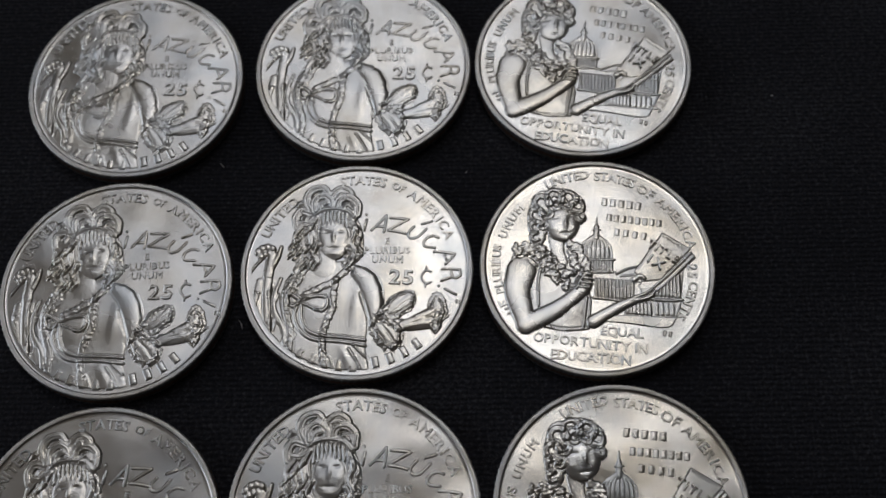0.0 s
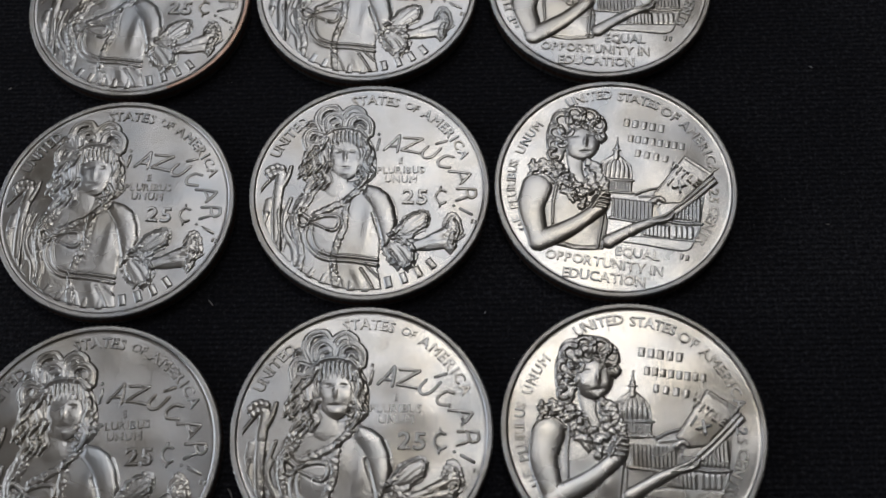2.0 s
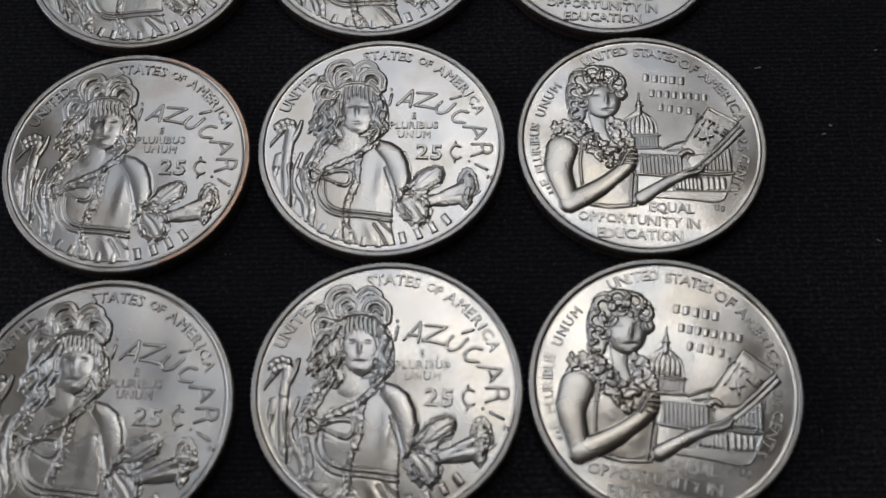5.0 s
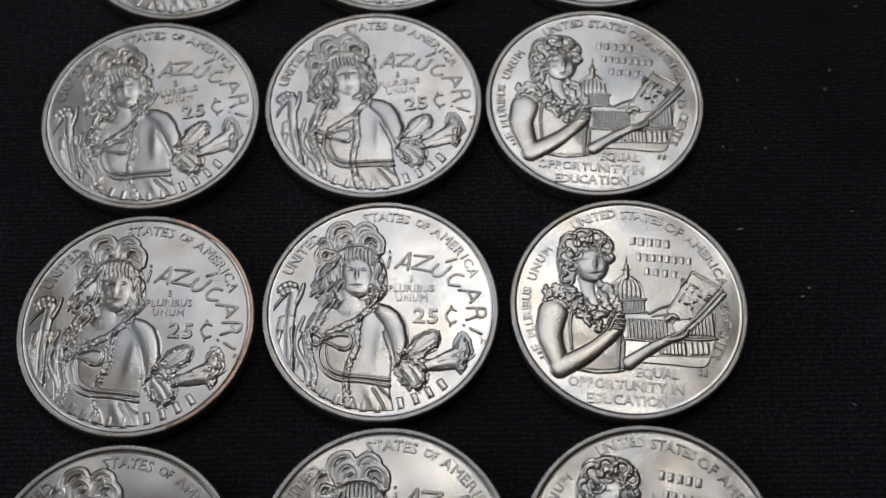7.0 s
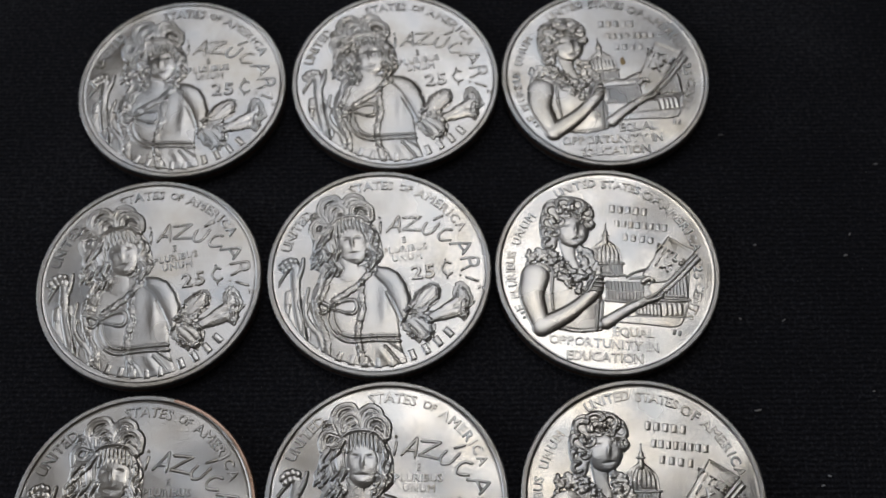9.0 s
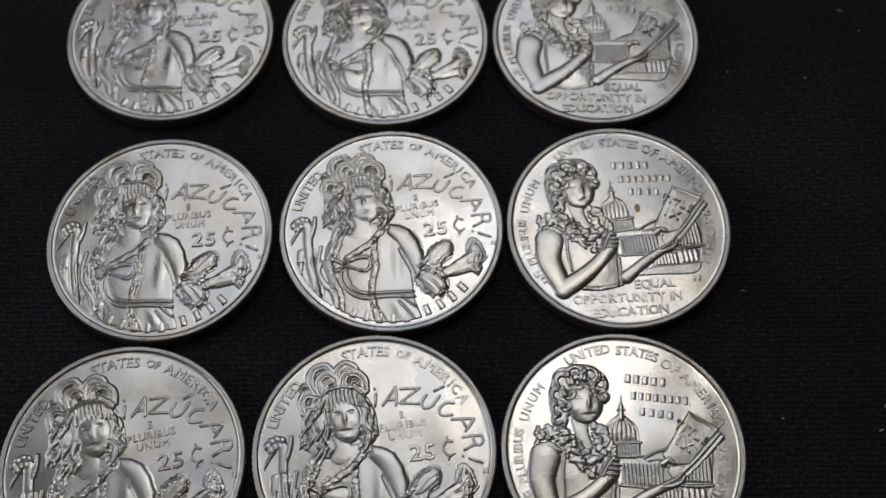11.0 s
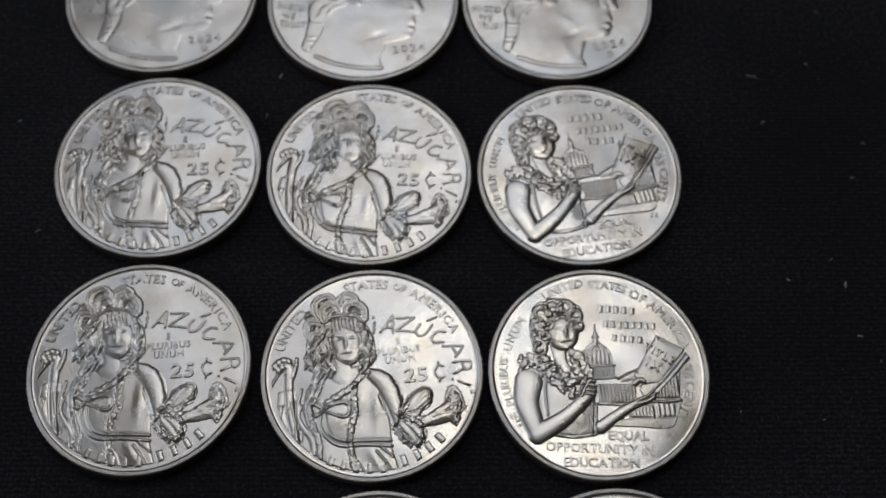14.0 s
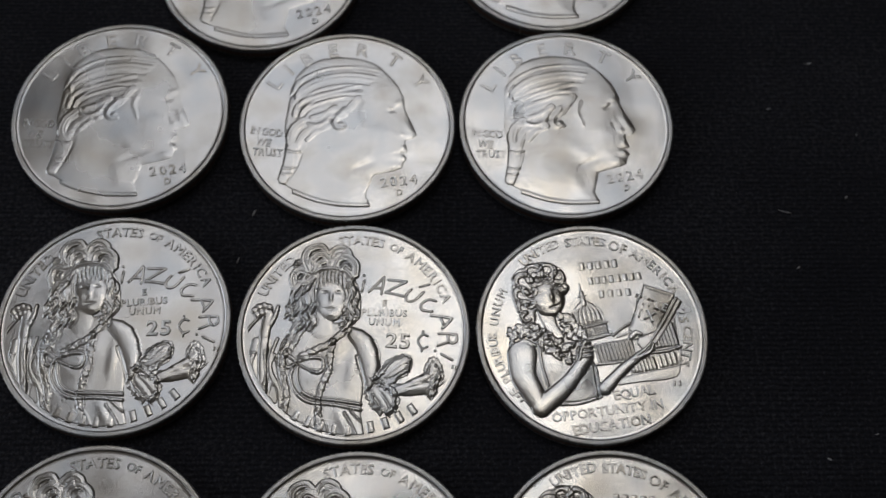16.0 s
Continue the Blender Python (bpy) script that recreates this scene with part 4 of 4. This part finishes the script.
DOME_PARTS = [
    ("building_relief", capitol(), "raised domed building with rows of columns"),
    ("booklet_relief", booklet(), "raised open booklet with a titled cover"),
    ("figure_relief", reader(), "raised figure with short curls and a blossom garland"),
    *[("title_letter", raised([g], 0.00032), "") for g in word_on_line("TITLE", [(5.73, 2.36), (8.12, 0.70)], 0.85)],
    *[("title_letter", raised([g], 0.00032), "") for g in word_on_line("IX", [(5.46, 0.73), (6.33, 0.16)], 1.0)],
    *lettered(word_on_arc("UNITED", (10.50, 117.6, 96.0), 1.0)),
    *lettered(word_on_arc("STATES", (10.31, 88.6, 67.3), 1.0)),
    *lettered(word_on_arc("OF", (10.15, 60.2, 54.0), 1.1)),
    *lettered(word_on_arc("AMERICA", (10.14, 46.6, 14.3), 1.0)),
    *lettered(word_on_arc("E", (10.55, -155.2, -157.8), 1.05)),
    *lettered(word_on_arc("PLURIBUS", (10.45, -163.0, -190.1), 0.92)),
    *lettered(word_on_arc("UNUM", (10.24, 161.1, 142.5), 0.92)),
    *lettered(word_on_arc("25", (9.80, -0.7, -5.8), 1.0)),
    *lettered(word_on_arc("CENTS", (10.04, -12.6, -33.7), 1.0)),
    *lettered(word_on_line("EQUAL", [(0.51, -7.19), (4.19, -7.45)], 1.0)),
    *lettered(word_on_line("OPPORTUNITY IN", [(-6.06, -8.02), (4.38, -9.04)], 0.98)),
    *lettered(word_on_line("EDUCATION", [(-4.54, -9.78), (2.65, -10.30)], 1.02)),
    *[("name_bar", struck("name_bar", [b], 0.45), "") for b in word_on_line("XXXXX", [(0.98, 7.24), (4.50, 6.81)], 1.05, True, 1.25)],
    *[("name_bar", struck("name_bar", [b], 0.45), "") for b in word_on_line("XXXXXXXX", [(1.43, 5.41), (6.61, 4.84)], 0.95, True, 1.25)],
    *[("name_bar", struck("name_bar", [b], 0.45), "") for b in word_on_line("XXXX", [(2.18, 3.73), (4.95, 3.32)], 0.95, True, 1.25)],
    *[("initial_bar", struck("initial_bar", [b]), "") for b in word_on_line("XX", [(-9.25, -5.05), (-9.05, -5.55)], 0.6, True)],
    *[("initial_bar", struck("initial_bar", [b]), "") for b in word_on_line("XX", [(6.61, -7.36), (7.16, -7.48)], 0.7, True)],
]


# ---- heads ----
def bust():
    f = Relief()
    f.plate([(-7.09, -0.71), (-6.95, 1.88), (-6.85, 4.13), (-6.35, 6.05), (-5.20, 7.65), (-3.64, 8.50), (-1.70, 8.92), (0.94, 8.76), (2.82, 8.09), (4.36, 6.64), (5.56, 5.19), (6.17, 3.72), (6.30, 2.60), (6.75, 1.52), (7.47, 0.08), (7.90, -0.98), (7.50, -1.50), (6.68, -1.71), (6.80, -2.64),
             (7.02, -3.15), (6.66, -3.55), (6.98, -4.10), (6.60, -4.65), (6.51, -5.25), (5.78, -5.66), (4.55, -5.98), (3.32, -6.39), (3.14, -7.31), (2.74, -8.72), (3.19, -9.73), (2.98, -10.29), (-0.10, -10.39), (-2.62, -9.91), (-4.56, -9.11), (-5.87, -8.35), (-7.21, -7.51), (-6.80, -5.38), (-6.75, -2.87)], 0.10, 0.45, 0.13, 3.0)
    # brow, eye, nose, lips, cheek and jaw, kept plain
    f.swell((5.55, 3.10), 0.75, 0.42, 0.10, 25).swell((4.95, 2.05), 0.70, 0.42, -0.11, 10).swell((4.80, 2.30), 0.42, 0.22, 0.10).swell((6.75, 0.10), 0.45, 1.1, 0.11, 28).swell((6.15, -1.00), 0.45, 0.35, 0.09)
    f.swell((5.40, -0.40), 0.25, 0.8, -0.05, 20).swell((6.45, -2.65), 0.5, 0.28, 0.07).swell((6.40, -3.40), 0.6, 0.16, -0.08).swell((6.35, -3.95), 0.5, 0.28, 0.07).swell((5.60, -5.00), 0.9, 0.5, 0.09, 10)
    f.swell((3.60, -0.80), 1.5, 1.2, 0.07).swell((1.40, -3.60), 2.2, 0.9, 0.07, -38).swell((2.20, -5.20), 1.9, 0.55, -0.12, 25).swell((-0.80, -5.20), 2.2, 1.5, -0.05, 30).swell((0.90, -7.80), 0.9, 1.8, 0.06, 20)
    # hair combed back in fine strands
    for k in range(34):
        u = (k + 0.6 * f.rng.uniform(-1, 1)) / 33
        a, b = np.array((3.3, 7.3)) * (1 - u) + np.array((0.6, 3.0)) * u, np.array((-6.3, 5.2)) * (1 - u) + np.array((-4.9, 0.4)) * u
        mid = (a + b) / 2 + np.array((-0.5, 1.15 - 0.5 * u))
        far = b + np.array((-0.15, -1.3 + 0.5 * u))
        f.ridge([a, (a + mid) / 2 + np.array((0, 0.28)), mid, (mid + b) / 2 + np.array((-0.1, 0.35)), b, far], f.rng.uniform(0.12, 0.26), f.rng.choice((-0.024, -0.016, 0.016, 0.026)))
    for line, r, h in (([(-6.05, 0.90), (-5.70, 2.30), (-3.84, 3.50), (-1.33, 4.40), (1.10, 5.20)], 0.34, 0.045), ([(-6.85, 3.60), (-5.60, 5.60), (-3.20, 7.10), (-0.20, 7.60)], 0.30, 0.02), ([(-5.40, 0.80), (-4.60, 2.00), (-2.60, 2.90), (-0.60, 3.50)], 0.30, 0.04)):
        f.cord(line, r, r * 0.5, h)
        f.ridge([(x + 0.2, y - 0.42) for x, y in line], 0.22, -0.045)
    # loose locks over the ear
    f.lock([(0.90, 3.30), (0.20, 2.20), (-0.55, 1.10), (-1.40, 0.60)], 0.55, 0.30, 0.12, 3, 0.22, 0.06).lock([(1.60, 2.60), (1.35, 1.30), (1.75, 0.20), (1.95, -0.50)], 0.42, 0.16, 0.10, 2, 0.22, 0.05)
    f.lock([(-0.50, 1.70), (-1.50, 0.30), (-1.10, -0.60), (-0.30, -0.50)], 0.45, 0.22, 0.16, 2, 0.24, 0.06).lock([(-1.60, 1.90), (-2.70, 1.10), (-4.10, 0.60)], 0.50, 0.28, 0.14, 3, 0.22, 0.06)
    f.lock([(-2.00, 0.90), (-2.60, 0.00), (-3.60, -0.40), (-4.40, -0.20)], 0.42, 0.25, 0.15, 2, 0.22, 0.06).lock([(-2.30, -0.50), (-3.40, -1.20), (-4.30, -2.30)], 0.45, 0.30, 0.13, 3, 0.22, 0.06)
    f.lock([(-4.90, 0.10), (-5.90, -0.90), (-6.20, -2.30), (-5.80, -3.30)], 0.60, 0.50, 0.10, 3, 0.20, 0.06).lock([(-3.70, -0.80), (-4.80, -1.60), (-5.40, -3.10)], 0.50, 0.42, 0.11, 3, 0.20, 0.06)
    f.blob((-0.75, -0.15), 0.42, 0.30, 0.14, 20, 0.22).swell((-1.90, 0.35), 0.35, 0.28, -0.14).swell((-2.90, -0.75), 0.35, 0.22, -0.10)
    # ribboned queue
    f.limb([(-5.75, -3.30), (-6.05, -5.30), (-6.55, -7.35)], 0.85, 0.62, 0.12, 0.14, 3.0)
    f.cord([(-6.55, -3.75), (-5.75, -3.95), (-4.95, -3.80)], 0.18, 0.16, 0.08).cord([(-6.75, -5.85), (-6.15, -6.05), (-5.50, -5.85)], 0.18, 0.16, 0.08).cord([(-6.90, -6.60), (-6.30, -6.75), (-5.75, -6.60)], 0.15, 0.15, 0.07)
    f.ridge([(-4.75, -4.10), (-5.20, -5.80), (-5.95, -7.60)], 0.16, -0.07)
    f.limb([(-5.20, -8.80), (-2.64, -9.70), (-0.13, -10.05), (3.00, -10.00)], 0.28, 0.22, 0.09, 0.14)
    return f.soften(4).mesh("profile_relief", RELIEF, 0.42)


HEAD_PARTS = [
    ("profile_relief", bust(), "raised plain bust in profile with tied hair"),
    *lettered(word_on_arc("LIBERTY", (10.01, 150.8, 37.4), 1.65), 0.4),
    *lettered(word_on_line("IN GOD", [(-10.66, -1.27), (-7.54, -1.55)], 0.95, wide=0.8), 0.75),
    *lettered(word_on_line("WE", [(-9.48, -2.72), (-8.59, -2.86)], 0.95, wide=0.8), 0.75),
    *lettered(word_on_line("TRUST", [(-9.95, -4.01), (-7.23, -4.08)], 0.95, wide=0.8), 0.75),
    *lettered(word_on_line("2024", [(4.55, -7.11), (7.80, -6.55)], 1.15), 0.75, "digit"),
    ("mint_mark", struck("mint_mark", letters_at([("D", (6.35, -8.23), 5)], 0.75)), ""),
]

# rows of coins: x, y in mm, turn in degrees
ROWS = [
    [(-22.1, -100.9, 3), (2.7, -99.25, 0), (28.0, -99.2, 0)],
    [(-22.74, -75.94, 4), (2.27, -74.3, 0), (27.19, -74.22, -2)],
    [(-23.36, -51.0, -1), (2.32, -49.48, 0), (27.06, -49.42, -5)],
    [(-23.57, -26.1, 0), (1.39, -24.71, 0), (26.81, -24.69, 0)],
    [(-24.72, -1.07, 13), (0.14, 0.0, 9), (24.80, 0.0, 0)],
    [(-23.48, 23.65, 7), (1.48, 24.55, 10), (26.12, 24.74, 8)],
    [(-24.93, 50.3, 6), (0.42, 49.6, 8), (25.18, 49.64, 3)],
    [(-25.36, 75.31, 5), (-0.43, 74.37, -1), (24.47, 74.33, 13)],
]
HEADS = [(-27.36, 100.3, -2), (-1.72, 99.06, -3), (23.02, 99.34, 0), (-12.68, 120.9, 3), (22.07, 123.8, 0)]
SINGER = "shiny silver quarter, tails up with a dancing figure, on black cloth"
READER = "shiny silver quarter, tails up with a dome and booklet"
HEAD = "shiny silver quarter, heads up with a profile bust"


def stain_mesh():
    """A dried brown drop with an uneven edge."""
    n = 20
    verts = [(0.0, 0.0, 0.00002)]
    for ring, z in ((0.55, 0.00002), (1.0, -0.00001)):
        for i in range(n):
            a = 2 * math.pi * i / n
            w = ring * (1 + 0.16 * noise.noise((math.cos(a) * 1.3, math.sin(a) * 1.3, 4.0)))
            verts.append((0.00030 * w * math.cos(a), 0.00052 * w * math.sin(a), z))
    faces = [(0, 1 + i, 1 + (i + 1) % n) for i in range(n)]
    faces += [(1 + i, 1 + n + i, 1 + n + (i + 1) % n, 1 + (i + 1) % n) for i in range(n)]
    return mesh_of("stain", verts, faces, [STAIN], True)


for r, row in enumerate(ROWS):
    for k, (x, y, turn) in enumerate(row):
        if (r, k) == (3, 0):
            coin("silver quarter, tails up, copper tone along its rim", x, y, turn, DANCE_PARTS, TONED)
        elif k < 2:
            coin(SINGER, x, y, turn, DANCE_PARTS)
        elif r == 5:
            top = coin("silver quarter, tails up, brown stain beside the dome", x, y, turn, DOME_PARTS)
            part("stain", stain_mesh(), top, "small dried brown stain").matrix_local = pose(0.00244, 0.00163, float(field_z(0.0029)) + 0.00006)
        else:
            coin(READER, x, y, turn, DOME_PARTS)
for x, y, turn in HEADS:
    coin(HEAD, x, y, turn, HEAD_PARTS)

# ---- lint and dust on the cloth ----
def fibre_mesh(length, thick, seed):
    """A short bent fibre, tapered at both ends."""
    rng = random.Random(seed)
    n, sides = 7, 5
    bend, verts, faces = rng.uniform(-0.5, 0.5), [], []
    for i in range(n):
        u = i / (n - 1) - 0.5
        r = thick * (1 - (2 * abs(u)) ** 3 * 0.7) * rng.uniform(0.75, 1.2)
        cx, cy, cz = u * length, bend * length * (u * u - 0.25), thick * 0.9 + abs(u) * thick
        for k in range(sides):
            a = 2 * math.pi * k / sides
            verts.append((cx, cy + r * math.cos(a), cz + r * math.sin(a)))
    for i in range(n - 1):
        for k in range(sides):
            k2 = (k + 1) % sides
            faces.append((i * sides + k, i * sides + k2, (i + 1) * sides + k2, (i + 1) * sides + k))
    faces += [tuple(range(sides))[::-1], tuple(range((n - 1) * sides, n * sides))]
    return mesh_of("lint", verts, faces, [LINT], True)


# x, y in mm, length in mm, turn in degrees
SPECKS = [(53.3, 63.7, 0.5, 20), (54.6, 60.5, 0.9, 80), (57.5, 74.5, 0.6, 10), (59.6, 79.2, 0.7, -5), (48.0, 61.1, 0.5, -30), (40.7, 45.5, 0.35, 60), (49.7, 44.6, 0.4, 10),
          (-11.8, 88.7, 0.9, 65), (-13.2, 83.0, 0.7, 75), (47.1, 88.9, 1.5, -15), (52.4, 108.3, 0.7, 0), (46.9, 102.1, 0.6, 15), (-38.9, 67.4, 0.8, 30), (55.2, 54.2, 0.7, -10),
          (39.2, 17.5, 0.6, 5), (52.1, 4.7, 0.5, 60), (51.3, 2.1, 0.5, 20), (-13.1, -61.0, 0.8, -50), (-9.8, -79.7, 1.1, -65), (39.6, -15.4, 0.8, 10),
          (47.7, 82.2, 0.5, 40), (-43.2, 82.2, 0.5, 10), (54.2, 90.7, 0.4, 25), (56.6, 98.7, 0.4, 70), (56.5, 13.6, 0.6, 5), (38.9, -5.3, 0.35, -20), (13.8, -62.3, 0.35, 50), (48.1, -53.3, 0.4, 0), (45.2, -23.3, 0.45, 15),
          (-37.0, -36.0, 0.4, 35), (57.1, 51.3, 0.4, 60), (41.5, 3.4, 0.35, 0), (43.6, -5.5, 0.5, 30), (51.9, -13.4, 0.4, 10), (46.0, -22.3, 0.4, -25), (48.8, -34.9, 0.5, -30)]
for k, (x, y, length, turn) in enumerate(SPECKS):
    fibre = new("lint", fibre_mesh(length / 1000, 0.00006 + 0.00005 * (k % 3 == 1), k))
    fibre.matrix_world = pose(x / 1000, y / 1000, 0.0, 0, 0, turn)
    tagged(fibre, "tiny pale fibre of lint lying on black cloth", "lint", "lint on the cloth")


def dust():
    """Fine pale dust strewn over the cloth."""
    rng = random.Random(5)
    verts, faces = [], []
    for _ in range(700):
        x, y, r = rng.uniform(-0.05, 0.075), rng.uniform(-0.125, 0.14), rng.uniform(0.000012, 0.000034) * rng.choice((0.7, 0.8, 1.0, 1.5))
        b = len(verts)
        verts += [(x + r, y, r), (x - r, y, r), (x, y + r, r), (x, y - r, r), (x, y, 2 * r), (x, y, 0)]
        for i, j in ((0, 2), (2, 1), (1, 3), (3, 0)):
            faces += [(b + i, b + j, b + 4), (b + j, b + i, b + 5)]
    return mesh_of("dust", verts, faces, [LINT])


tagged(new("dust", dust()), "fine pale dust strewn over the black cloth", "dust", kind="stuff")
